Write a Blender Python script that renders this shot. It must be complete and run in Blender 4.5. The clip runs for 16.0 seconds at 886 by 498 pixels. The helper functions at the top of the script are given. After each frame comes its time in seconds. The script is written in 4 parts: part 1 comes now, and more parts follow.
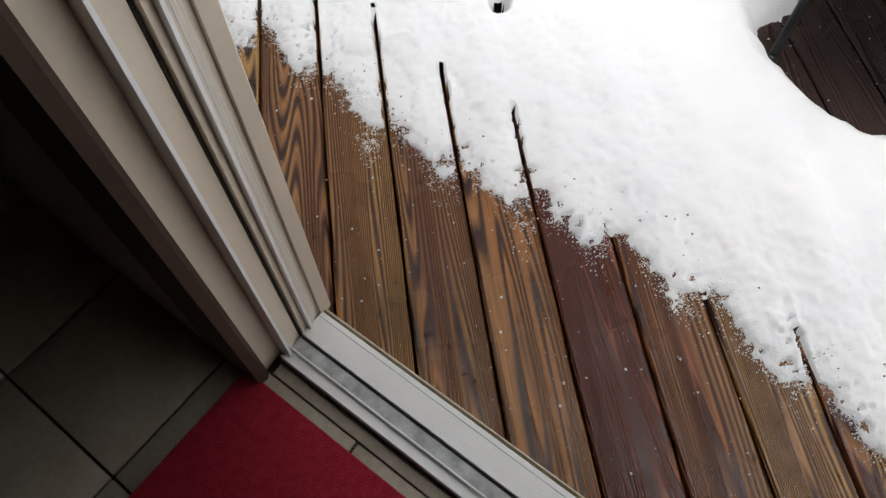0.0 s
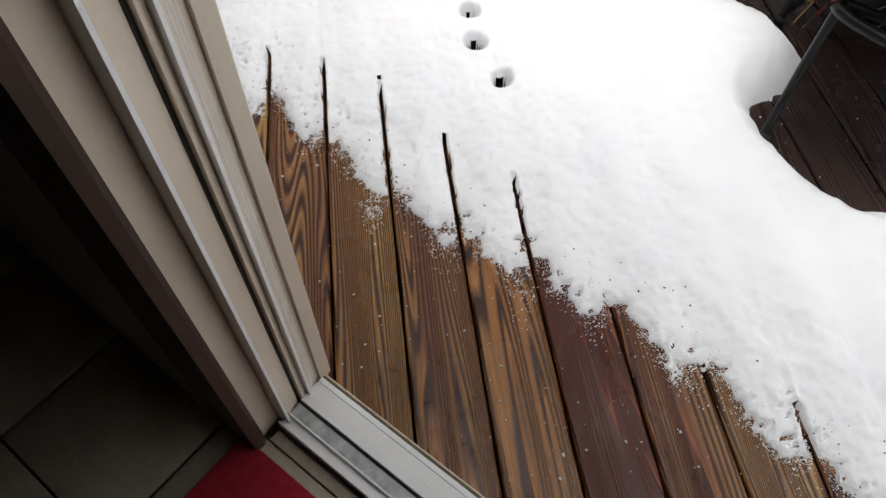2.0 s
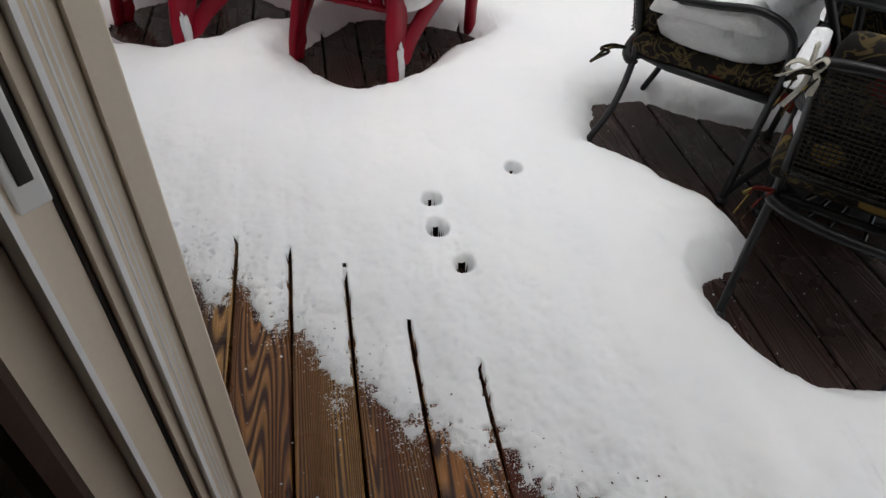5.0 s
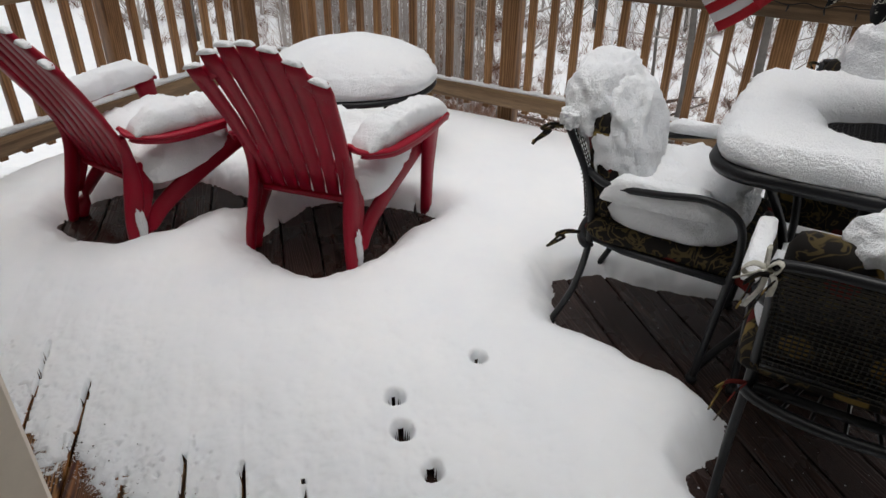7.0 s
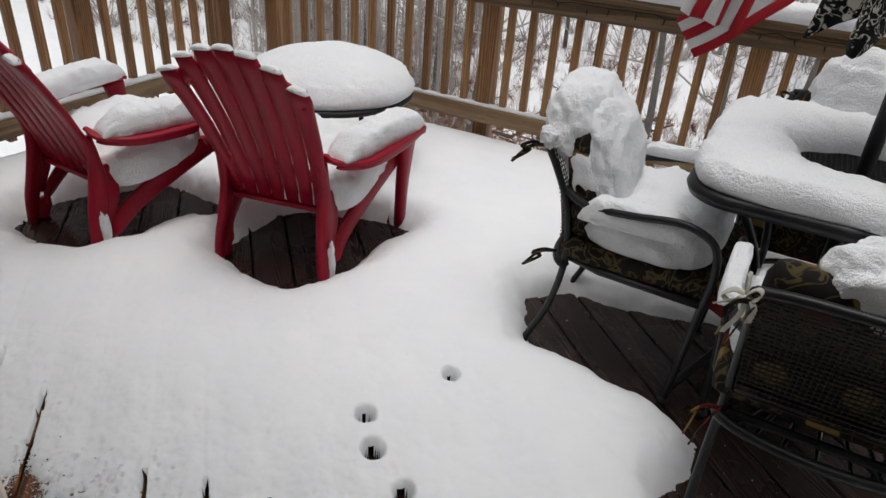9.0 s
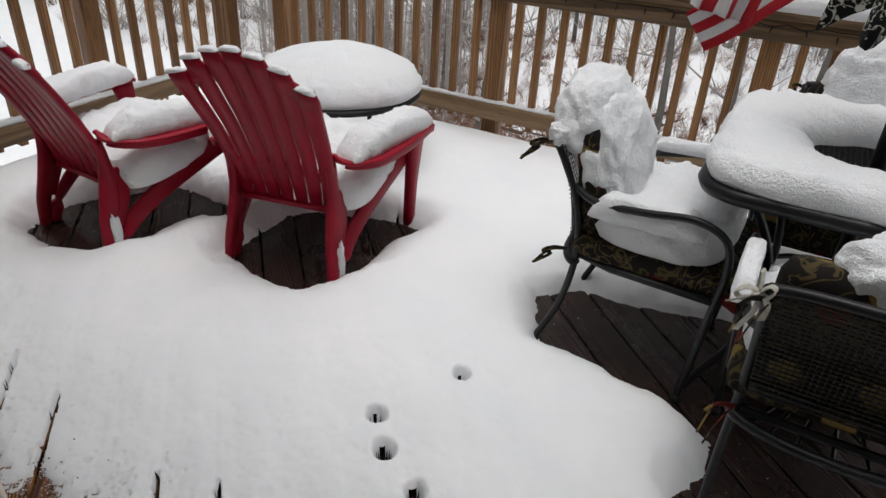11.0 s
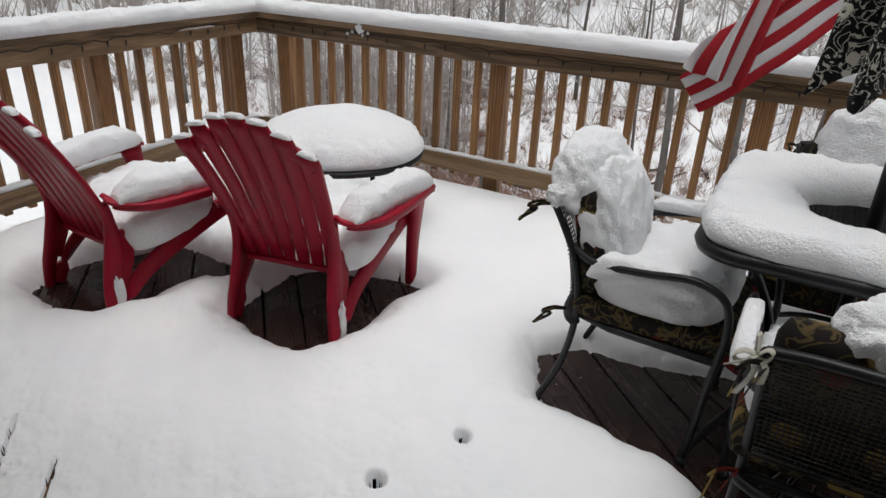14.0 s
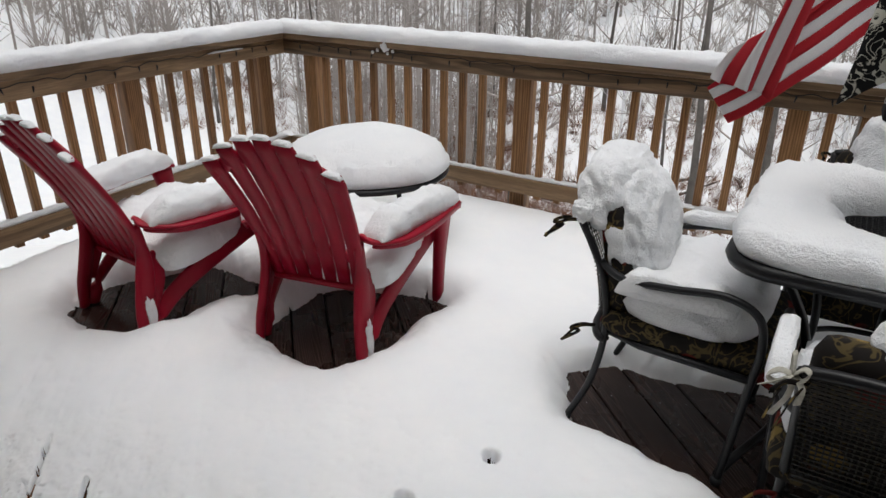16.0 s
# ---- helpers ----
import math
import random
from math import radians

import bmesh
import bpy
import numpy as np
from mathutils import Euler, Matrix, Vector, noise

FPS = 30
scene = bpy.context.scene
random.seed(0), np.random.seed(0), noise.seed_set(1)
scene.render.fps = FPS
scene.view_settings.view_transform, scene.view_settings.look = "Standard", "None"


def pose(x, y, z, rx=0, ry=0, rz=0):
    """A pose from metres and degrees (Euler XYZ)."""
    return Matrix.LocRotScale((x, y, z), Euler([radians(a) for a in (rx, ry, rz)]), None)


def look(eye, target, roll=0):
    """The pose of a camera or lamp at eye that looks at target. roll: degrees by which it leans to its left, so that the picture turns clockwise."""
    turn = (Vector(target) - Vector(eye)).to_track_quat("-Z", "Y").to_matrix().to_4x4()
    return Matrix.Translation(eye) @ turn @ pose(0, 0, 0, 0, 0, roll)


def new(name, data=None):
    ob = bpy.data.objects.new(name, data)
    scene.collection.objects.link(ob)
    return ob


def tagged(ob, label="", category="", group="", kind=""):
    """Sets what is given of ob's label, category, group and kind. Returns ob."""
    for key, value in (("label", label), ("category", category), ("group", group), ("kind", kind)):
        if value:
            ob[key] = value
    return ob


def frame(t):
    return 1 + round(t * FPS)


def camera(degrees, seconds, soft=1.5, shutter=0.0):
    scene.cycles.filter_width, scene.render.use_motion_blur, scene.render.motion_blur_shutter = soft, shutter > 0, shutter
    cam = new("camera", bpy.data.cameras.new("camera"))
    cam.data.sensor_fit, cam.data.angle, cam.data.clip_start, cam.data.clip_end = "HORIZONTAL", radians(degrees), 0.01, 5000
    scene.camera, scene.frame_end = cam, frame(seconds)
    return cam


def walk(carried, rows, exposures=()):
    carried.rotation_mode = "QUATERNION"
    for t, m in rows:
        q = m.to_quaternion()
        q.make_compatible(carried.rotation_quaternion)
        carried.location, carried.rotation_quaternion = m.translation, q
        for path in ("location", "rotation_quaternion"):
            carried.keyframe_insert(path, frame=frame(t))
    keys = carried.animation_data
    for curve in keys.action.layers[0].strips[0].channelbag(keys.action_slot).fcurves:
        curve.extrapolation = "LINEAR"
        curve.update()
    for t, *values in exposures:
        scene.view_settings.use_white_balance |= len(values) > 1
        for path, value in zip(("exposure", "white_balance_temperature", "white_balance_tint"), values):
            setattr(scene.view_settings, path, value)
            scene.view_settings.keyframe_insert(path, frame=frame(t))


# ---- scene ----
cam = camera(66.5, 16.0)
PATH = [
    (0, (0.292, -0.807, 1.21), (0.408, 0.159, -0.537), -0.9),
    (0.5, (0.277, -0.807, 1.215), (0.379, 0.179, -0.521), -0.7),
    (1, (0.269, -0.813, 1.216), (0.35, 0.199, -0.508), -1.1),
    (1.5, (0.271, -0.808, 1.219), (0.362, 0.212, -0.499), -1.2),
    (2, (0.279, -0.802, 1.231), (0.43, 0.313, -0.422), 0.9),
    (2.5, (0.286, -0.797, 1.237), (0.471, 0.359, -0.385), 1.7),
    (3, (0.296, -0.801, 1.235), (0.52, 0.4, -0.348), 2.2),
    (3.5, (0.298, -0.791, 1.243), (0.566, 0.424, -0.323), 3.0),
    (4, (0.294, -0.782, 1.249), (0.584, 0.462, -0.29), 4.1),
    (4.5, (0.294, -0.765, 1.26), (0.586, 0.523, -0.241), 4.0),
    (5, (0.293, -0.741, 1.293), (0.581, 0.693, -0.072), 2.1),
    (5.2, (0.287, -0.728, 1.305), (0.586, 0.78, 0.026), 1.6),
    (7.5, (0.331, -0.595, 1.371), (0.805, 1.066, 0.363), 2.0),
    (8, (0.311, -0.586, 1.362), (0.819, 1.076, 0.372), 3.4),
    (8.5, (0.306, -0.585, 1.364), (0.841, 1.073, 0.383), 3.9),
    (9, (0.301, -0.583, 1.364), (0.837, 1.072, 0.377), 4.5),
    (11.5, (0.311, -0.573, 1.366), (0.812, 1.087, 0.369), 3.2),
    (12, (0.314, -0.572, 1.372), (0.816, 1.095, 0.387), 3.2),
    (12.5, (0.311, -0.58, 1.373), (0.817, 1.11, 0.43), 2.5),
    (13, (0.325, -0.584, 1.385), (0.83, 1.145, 0.515), 1.9),
    (13.5, (0.319, -0.589, 1.392), (0.824, 1.149, 0.54), 2.4),
    (14, (0.323, -0.58, 1.39), (0.824, 1.156, 0.534), 2.6),
    (14.5, (0.319, -0.577, 1.395), (0.812, 1.183, 0.583), 2.5),
    (15, (0.319, -0.587, 1.378), (0.799, 1.169, 0.551), 1.8),
    (15.5, (0.327, -0.572, 1.418), (0.775, 1.194, 0.591), 1.0),
    (16, (0.339, -0.568, 1.397), (0.758, 1.206, 0.575), 0.6),
]
EXPOSURES = [(0, 0.50), (1.5, 0.48), (2.5, 0.36), (3.5, 0.18), (4.5, -0.06), (5, -0.24), (7.5, -0.35), (9.0, -0.35), (16.0, -0.29)]
walk(cam, [(t, look(eye, target, roll)) for t, eye, target, roll in PATH], EXPOSURES)

# ---- world and light ----
world = bpy.data.worlds.new("overcast")
scene.world = world
world.use_nodes = True
wn, wl = world.node_tree.nodes, world.node_tree.links
sky = wn.new("ShaderNodeTexSky")
sky.sky_type, sky.sun_disc = "NISHITA", False
sky.sun_elevation, sky.sun_rotation = radians(86), radians(-164)
sky.air_density, sky.dust_density, sky.ozone_density = 1.0, 6.0, 1.0
grey = wn.new("ShaderNodeHueSaturation")
grey.inputs["Saturation"].default_value = 0.12
wl.new(sky.outputs[0], grey.inputs["Color"])
wl.new(grey.outputs[0], wn["Background"].inputs["Color"])
wn["Background"].inputs["Strength"].default_value = 0.13
sun = new("sun", bpy.data.lights.new("sun", "SUN"))
sun.data.energy, sun.data.angle, sun.data.color = 1.0, radians(40), (1.0, 0.98, 0.95)
sun.matrix_world = look((-0.10, -0.33, 5.0), (0, 0, 0))

# ---- frames of the plan ----
HOUSE = pose(0, 0, 0, 0, 0, -44.5)          # local x along the house wall, local y out over the deck
RAIL_CORNER = Vector((0.36, 3.90, 0))
RIGHT_WAY, LEFT_WAY = -43.8, 227.2          # headings of the two railings from their corner
PITCH = 0.1445                              # deck board and joint


# ---- mesh helpers ----
def part(name, bm, material, parent=None, label="", smooth=True):
    """One mesh object out of a bmesh, under its thing or part."""
    me = bpy.data.meshes.new(name)
    bm.normal_update()
    bm.to_mesh(me)
    bm.free()
    if smooth:
        for p in me.polygons:
            p.use_smooth = True
    me.materials.append(material)
    ob = new(name, me)
    if parent is not None:
        ob.parent = parent
    if label:
        tagged(ob, label)
    return ob


def thing(name, m, label, category, group="", kind=""):
    ob = new(name)
    ob.empty_display_size = 0.1
    ob.matrix_basis = m
    return tagged(ob, label, category, group, kind)


def box(bm, centre, size, m=None, bevel=0.004):
    """A box with bevelled edges added to bm."""
    tmp = bmesh.new()
    bmesh.ops.create_cube(tmp, size=1.0)
    bmesh.ops.scale(tmp, vec=size, verts=tmp.verts)
    if bevel:
        bmesh.ops.bevel(tmp, geom=list(tmp.edges), offset=min(bevel, min(size) * 0.45), segments=2, profile=0.5, affect="EDGES")
    bmesh.ops.transform(tmp, matrix=(m or Matrix()) @ Matrix.Translation(centre), verts=tmp.verts)
    join(bm, tmp)
    return bm


def join(bm, tmp):
    index = [bm.verts.new(v.co) for v in tmp.verts]
    tmp.verts.index_update()
    for f in tmp.faces:
        bm.faces.new([index[v.index] for v in f.verts])
    tmp.free()


def spline(points, steps=8):
    """A Catmull-Rom line through the points."""
    p = [Vector(q) for q in points]
    p = [2 * p[0] - p[1]] + p + [2 * p[-1] - p[-2]]
    out = []
    for i in range(1, len(p) - 2):
        for k in range(steps):
            t = k / steps
            a, b, c, d = p[i - 1], p[i], p[i + 1], p[i + 2]
            out.append(0.5 * (2 * b + (c - a) * t + (2 * a - 5 * b + 4 * c - d) * t * t + (3 * b - a - 3 * c + d) * t ** 3))
    out.append(p[-2])
    return out


def tube(bm, points, radius, sides=8, flat=1.0):
    """A closed tube along points; radius a number or one per point; flat squeezes it sideways."""
    n = len(points)
    pts = [Vector(p) for p in points]
    rad = radius if hasattr(radius, "__len__") else [radius] * n
    rings, side = [], None
    for i in range(n):
        way = (pts[min(i + 1, n - 1)] - pts[max(i - 1, 0)]).normalized()
        if side is None:
            side = way.orthogonal().normalized()
        side = (side - way * side.dot(way)).normalized()
        up = way.cross(side)
        rings.append([bm.verts.new(pts[i] + (side * math.cos(2 * math.pi * k / sides) + up * math.sin(2 * math.pi * k / sides) * flat) * rad[i]) for k in range(sides)])
    for a, b in zip(rings, rings[1:]):
        for k in range(sides):
            bm.faces.new((a[k], a[(k + 1) % sides], b[(k + 1) % sides], b[k]))
    bm.faces.new(rings[0][::-1])
    bm.faces.new(rings[-1])
    return bm


def plank(bm, points, widths, thick, wide=(1, 0, 0), sides_bevel=0.006):
    """A curved strip of rectangular section along points: width along 'wide', thickness across it."""
    pts = [Vector(p) for p in points]
    n, w = len(pts), Vector(wide).normalized()
    wd = widths if hasattr(widths, "__len__") else [widths] * n
    th = thick if hasattr(thick, "__len__") else [thick] * n
    rings = []
    for i in range(n):
        way = (pts[min(i + 1, n - 1)] - pts[max(i - 1, 0)]).normalized()
        s = (w - way * w.dot(way)).normalized()
        u = way.cross(s)
        a, b, c = wd[i] / 2, th[i] / 2, min(sides_bevel, th[i] * 0.4)
        ring = [(-a, -b + c), (-a, b - c), (-a + c, b), (a - c, b), (a, b - c), (a, -b + c), (a - c, -b), (-a + c, -b)]
        rings.append([bm.verts.new(pts[i] + s * x + u * y) for x, y in ring])
    for p, q in zip(rings, rings[1:]):
        for k in range(8):
            bm.faces.new((p[k], q[k], q[(k + 1) % 8], p[(k + 1) % 8]))
    bm.faces.new(rings[0])
    bm.faces.new(rings[-1][::-1])
    return bm


def grid_mesh(name, xs, ys, zz, keep, material):
    """A height field on the columns xs and rows ys, with only the kept cells."""
    nx, ny = len(xs), len(ys)
    gx, gy = np.meshgrid(xs, ys)
    co = np.stack([gx.ravel(), gy.ravel(), zz.ravel()], 1)
    i = (np.arange(ny - 1)[:, None] * nx + np.arange(nx - 1)[None, :])
    quads = np.stack([i, i + 1, i + 1 + nx, i + nx], -1)[keep]
    used = np.unique(quads)
    where = np.zeros(nx * ny, int)
    where[used] = np.arange(len(used))
    me = bpy.data.meshes.new(name)
    me.from_pydata(co[used].tolist(), [], where[quads].tolist())
    me.polygons.foreach_set("use_smooth", np.ones(len(me.polygons), bool))
    me.materials.append(material)
    return new(name, me)


def value_noise(x, y, scale, seed=0):
    """Smooth noise in -1..1 on arrays."""
    rng = np.random.RandomState(seed)
    table = rng.rand(256, 256) * 2 - 1
    u, v = x * scale + 1000, y * scale + 1000
    i, j = np.floor(u).astype(int), np.floor(v).astype(int)
    fu, fv = u - i, v - j
    fu, fv = fu * fu * (3 - 2 * fu), fv * fv * (3 - 2 * fv)
    a, b = table[i % 256, j % 256], table[(i + 1) % 256, j % 256]
    c, d = table[i % 256, (j + 1) % 256], table[(i + 1) % 256, (j + 1) % 256]
    return (a * (1 - fu) + b * fu) * (1 - fv) + (c * (1 - fu) + d * fu) * fv


def fractal(x, y, scale, seed=0, octaves=3):
    return sum(value_noise(x, y, scale * 2 ** k, seed + k) * 0.5 ** k for k in range(octaves))


def ramp01(v, a, b):
    t = np.clip((v - a) / (b - a), 0, 1)
    return t * t * (3 - 2 * t)


# ---- materials ----
def material(name, roughness=0.6, metallic=0.0, specular=0.5):
    m = bpy.data.materials.new(name)
    m.use_nodes = True
    b = m.node_tree.nodes["Principled BSDF"]
    b.inputs["Roughness"].default_value, b.inputs["Metallic"].default_value = roughness, metallic
    b.inputs["Specular IOR Level"].default_value = specular
    return m, m.node_tree.nodes, m.node_tree.links, b


def coords(nodes, links, scale=(1, 1, 1), kind="Object"):
    tc, mp = nodes.new("ShaderNodeTexCoord"), nodes.new("ShaderNodeMapping")
    mp.inputs["Scale"].default_value = scale
    links.new(tc.outputs[kind], mp.inputs["Vector"])
    return mp.outputs[0]


def noise_node(nodes, links, vec, scale, detail=4, rough=0.55, distortion=0.0):
    n = nodes.new("ShaderNodeTexNoise")
    n.inputs["Scale"].default_value, n.inputs["Detail"].default_value = scale, detail
    n.inputs["Roughness"].default_value, n.inputs["Distortion"].default_value = rough, distortion
    links.new(vec, n.inputs["Vector"])
    return n.outputs[0]


def ramp(nodes, links, fac, stops):
    r = nodes.new("ShaderNodeValToRGB")
    e = r.color_ramp.elements
    while len(e) < len(stops):
        e.new(0.5)
    for el, (at, col) in zip(e, stops):
        el.position, el.color = at, (*col, 1) if len(col) == 3 else col
    links.new(fac, r.inputs[0])
    return r.outputs[0]


def mix(nodes, links, fac, a, b, blend="MIX"):
    n = nodes.new("ShaderNodeMix")
    n.data_type, n.blend_type = "RGBA", blend
    for socket, v in ((n.inputs[0], fac), (n.inputs[6], a), (n.inputs[7], b)):
        if isinstance(v, bpy.types.NodeSocket):
            links.new(v, socket)
        else:
            socket.default_value = v if not isinstance(v, tuple) or len(v) == 4 else (*v, 1)
    return n.outputs[2]


def bump(nodes, links, b, height, strength=0.3, distance=0.002):
    n = nodes.new("ShaderNodeBump")
    n.inputs["Strength"].default_value, n.inputs["Distance"].default_value = strength, distance
    links.new(height, n.inputs["Height"])
    links.new(n.outputs[0], b.inputs["Normal"])


def mottled(name, c1, c2, scale=6, roughness=0.6, metallic=0.0, fine=120, relief=0.2, specular=0.5, dist=0.002, grit=0.82):
    """A plain surface with large blotches and a fine grain."""
    m, n, l, b = material(name, roughness, metallic, specular)
    v = coords(n, l)
    big = ramp(n, l, noise_node(n, l, v, scale, 5), ((0.3, c1), (0.7, c2)))
    small = noise_node(n, l, v, fine, 3)
    dark = ramp(n, l, small, ((0.25, (grit,) * 3), (0.7, (1, 1, 1))))
    l.new(mix(n, l, 1.0, big, dark, "MULTIPLY"), b.inputs["Base Color"])
    bump(n, l, b, small, relief, dist)
    return m


def snow_material(name, coarse, finer, strength, distance, depth=0.12):
    m, n, l, b = material(name, 0.75, 0, 0.25)
    v = coords(n, l)
    col = ramp(n, l, noise_node(n, l, v, 3, 4), ((0.3, (0.84, 0.86, 0.89)), (0.7, (0.90, 0.91, 0.92))))
    l.new(col, b.inputs["Base Color"])
    b.inputs["Subsurface Weight"].default_value = depth
    b.inputs["Subsurface Radius"].default_value = (0.03, 0.035, 0.04)
    b.inputs["Subsurface Scale"].default_value = 0.5
    a = n.new("ShaderNodeMath")
    a.operation = "ADD"
    l.new(noise_node(n, l, v, coarse, 4, 0.65), a.inputs[0])
    l.new(noise_node(n, l, v, finer, 3, 0.7), a.inputs[1])
    bump(n, l, b, a.outputs[0], strength, distance)
    return m


def wood(name, dark, mid, light, along="Y", rings=14.0, wear=0.5, roughness=(0.16, 0.5), relief=0.35, squeeze=0.07, random_shift=True, weathered_shaded=None, bare=None, pitch=85.0, stops=((0.0, 0.05), (0.30, 0.15), (0.62, 0.9), (0.86, 1.0), (1.0, 0.05))):
    """Stained softwood: cathedral grain along one axis, worn lighter in streaks."""
    m, n, l, b = material(name, 0.4, 0, 0.3)
    tc = n.new("ShaderNodeTexCoord")
    vec = tc.outputs["Object"]
    if random_shift:
        oi, ad, sc = n.new("ShaderNodeObjectInfo"), n.new("ShaderNodeVectorMath"), n.new("ShaderNodeVectorMath")
        sc.operation = "SCALE"
        sc.inputs[0].default_value = (3.1, 7.7, 5.3)
        l.new(oi.outputs["Random"], sc.inputs["Scale"])
        l.new(vec, ad.inputs[0])
        l.new(sc.outputs[0], ad.inputs[1])
        vec = ad.outputs[0]
    mp = n.new("ShaderNodeMapping")
    mp.inputs["Scale"].default_value = {"X": (squeeze, 1, 1), "Y": (1, squeeze, 1), "Z": (1, 1, squeeze)}[along]
    l.new(vec, mp.inputs["Vector"])
    v = mp.outputs[0]
    warp = noise_node(n, l, v, 6.5, 2, 0.5, 0.3)
    sep = n.new("ShaderNodeSeparateXYZ")
    l.new(vec, sep.inputs[0])
    across = sep.outputs["Y" if along == "X" else "X"]
    a1, a2, a3, a4 = (n.new("ShaderNodeMath") for _ in range(4))
    a1.operation, a2.operation, a3.operation, a4.operation = "MULTIPLY", "MULTIPLY", "ADD", "FRACT"
    a1.inputs[1].default_value, a2.inputs[1].default_value = pitch, rings
    l.new(across, a1.inputs[0])
    l.new(warp, a2.inputs[0])
    l.new(a1.outputs[0], a3.inputs[0])
    l.new(a2.outputs[0], a3.inputs[1])
    l.new(a3.outputs[0], a4.inputs[0])
    grain = ramp(n, l, a4.outputs[0], [(at, (v_,) * 3) for at, v_ in stops])
    fibre = noise_node(n, l, v, 160, 4, 0.6)
    patch = noise_node(n, l, mp.outputs[0], 4.5, 4, 0.6)
    if random_shift:
        pr = n.new("ShaderNodeMath")
        pr.operation = "MULTIPLY_ADD"
        pr.inputs[1].default_value = 0.30
        l.new(oi.outputs["Random"], pr.inputs[0])
        l.new(patch, pr.inputs[2])
        sh = n.new("ShaderNodeMath")
        sh.operation = "SUBTRACT"
        sh.inputs[1].default_value = 0.15
        l.new(pr.outputs[0], sh.inputs[0])
        lot = sh.outputs[0]
    else:
        lot = patch
    worn = ramp(n, l, lot, ((0.5 - 0.25 * wear, (0, 0, 0)), ((0.64 if bare else 0.78) - 0.2 * wear, (1, 1, 1))))
    low = mix(n, l, grain, dark, mid)
    high = mix(n, l, grain, mid, light)
    if bare:
        # stain worn through: pale earlywood between thin dark latewood lines
        lines = ramp(n, l, a4.outputs[0], ((0.0, (0.0,) * 3), (0.22, (0.05,) * 3), (0.42, (0.75,) * 3), (0.72, (1.0,) * 3), (0.88, (0.35,) * 3), (1.0, (0.0,) * 3)))
        tone = mix(n, l, ramp(n, l, noise_node(n, l, v, 3.1, 3, 0.6), ((0.38, (0, 0, 0)), (0.62, (1, 1, 1)))), bare[1], bare[2])
        high = mix(n, l, lines, bare[0], tone)
    col = mix(n, l, worn, low, high)
    # away from the house: weathered stain, darkened too for shade under the furniture
    if weathered_shaded:
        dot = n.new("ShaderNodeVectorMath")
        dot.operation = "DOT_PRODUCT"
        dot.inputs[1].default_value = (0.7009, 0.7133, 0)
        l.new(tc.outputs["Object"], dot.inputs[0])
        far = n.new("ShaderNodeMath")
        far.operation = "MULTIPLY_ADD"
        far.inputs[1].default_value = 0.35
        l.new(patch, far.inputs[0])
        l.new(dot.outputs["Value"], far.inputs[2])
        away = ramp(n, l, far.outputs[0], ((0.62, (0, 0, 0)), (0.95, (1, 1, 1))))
        far_tone = mix(n, l, grain, weathered_shaded[0], weathered_shaded[1])
        col = mix(n, l, away, col, far_tone)
    col = mix(n, l, 0.6, col, ramp(n, l, fibre, ((0.3, (0.45,) * 3), (0.65, (1.1,) * 3))), "MULTIPLY")
    l.new(col, b.inputs["Base Color"])
    wet = noise_node(n, l, vec, 5, 3)
    rr = n.new("ShaderNodeMapRange")
    rr.inputs["From Min"].default_value, rr.inputs["From Max"].default_value = 0.35, 0.65
    rr.inputs["To Min"].default_value, rr.inputs["To Max"].default_value = roughness
    l.new(wet, rr.inputs["Value"])
    l.new(rr.outputs[0], b.inputs["Roughness"])
    h = n.new("ShaderNodeMath")
    h.operation = "ADD"
    l.new(grain, h.inputs[0])
    l.new(fibre, h.inputs[1])
    bump(n, l, b, h.outputs[0], relief, 0.0015)
    return m


def floral(name, ground, petals, leaf, accent, scale, bloom=((0.0, 0), (0.08, 0), (0.11, 1), (0.32, 1), (0.36, 0))):
    """Printed cloth: blossoms and curling leaves on a dark ground."""
    m, n, l, b = material(name, 0.85, 0, 0.2)
    v = coords(n, l)
    vo = n.new("ShaderNodeTexVoronoi")
    vo.inputs["Scale"].default_value = scale
    l.new(v, vo.inputs["Vector"])
    # ragged petals: the distance from a blossom's middle, broken by finer noise
    edge = n.new("ShaderNodeMath")
    edge.operation = "MULTIPLY_ADD"
    edge.inputs[1].default_value = 0.22
    l.new(noise_node(n, l, v, scale * 3.2, 1, 0.4), edge.inputs[0])
    off = n.new("ShaderNodeMath")
    off.operation = "SUBTRACT"
    off.inputs[1].default_value = 0.11
    l.new(vo.outputs["Distance"], off.inputs[0])
    l.new(off.outputs[0], edge.inputs[2])
    flower = ramp(n, l, edge.outputs[0], [(at, (v_,) * 3) for at, v_ in bloom])
    pick = ramp(n, l, vo.outputs["Color"], ((0.0, accent), (0.45, accent), (0.5, petals), (1.0, petals)))
    wave = noise_node(n, l, v, scale * 1.3, 2, 0.4, 2.2)
    curl = ramp(n, l, wave, ((0.46, (0, 0, 0)), (0.48, (1, 1, 1)), (0.52, (1, 1, 1)), (0.54, (0, 0, 0))))
    col = mix(n, l, curl, ground, leaf)
    col = mix(n, l, flower, col, pick)
    l.new(col, b.inputs["Base Color"])
    weave = noise_node(n, l, v, 500, 2)
    bump(n, l, b, weave, 0.3, 0.001)
    return m


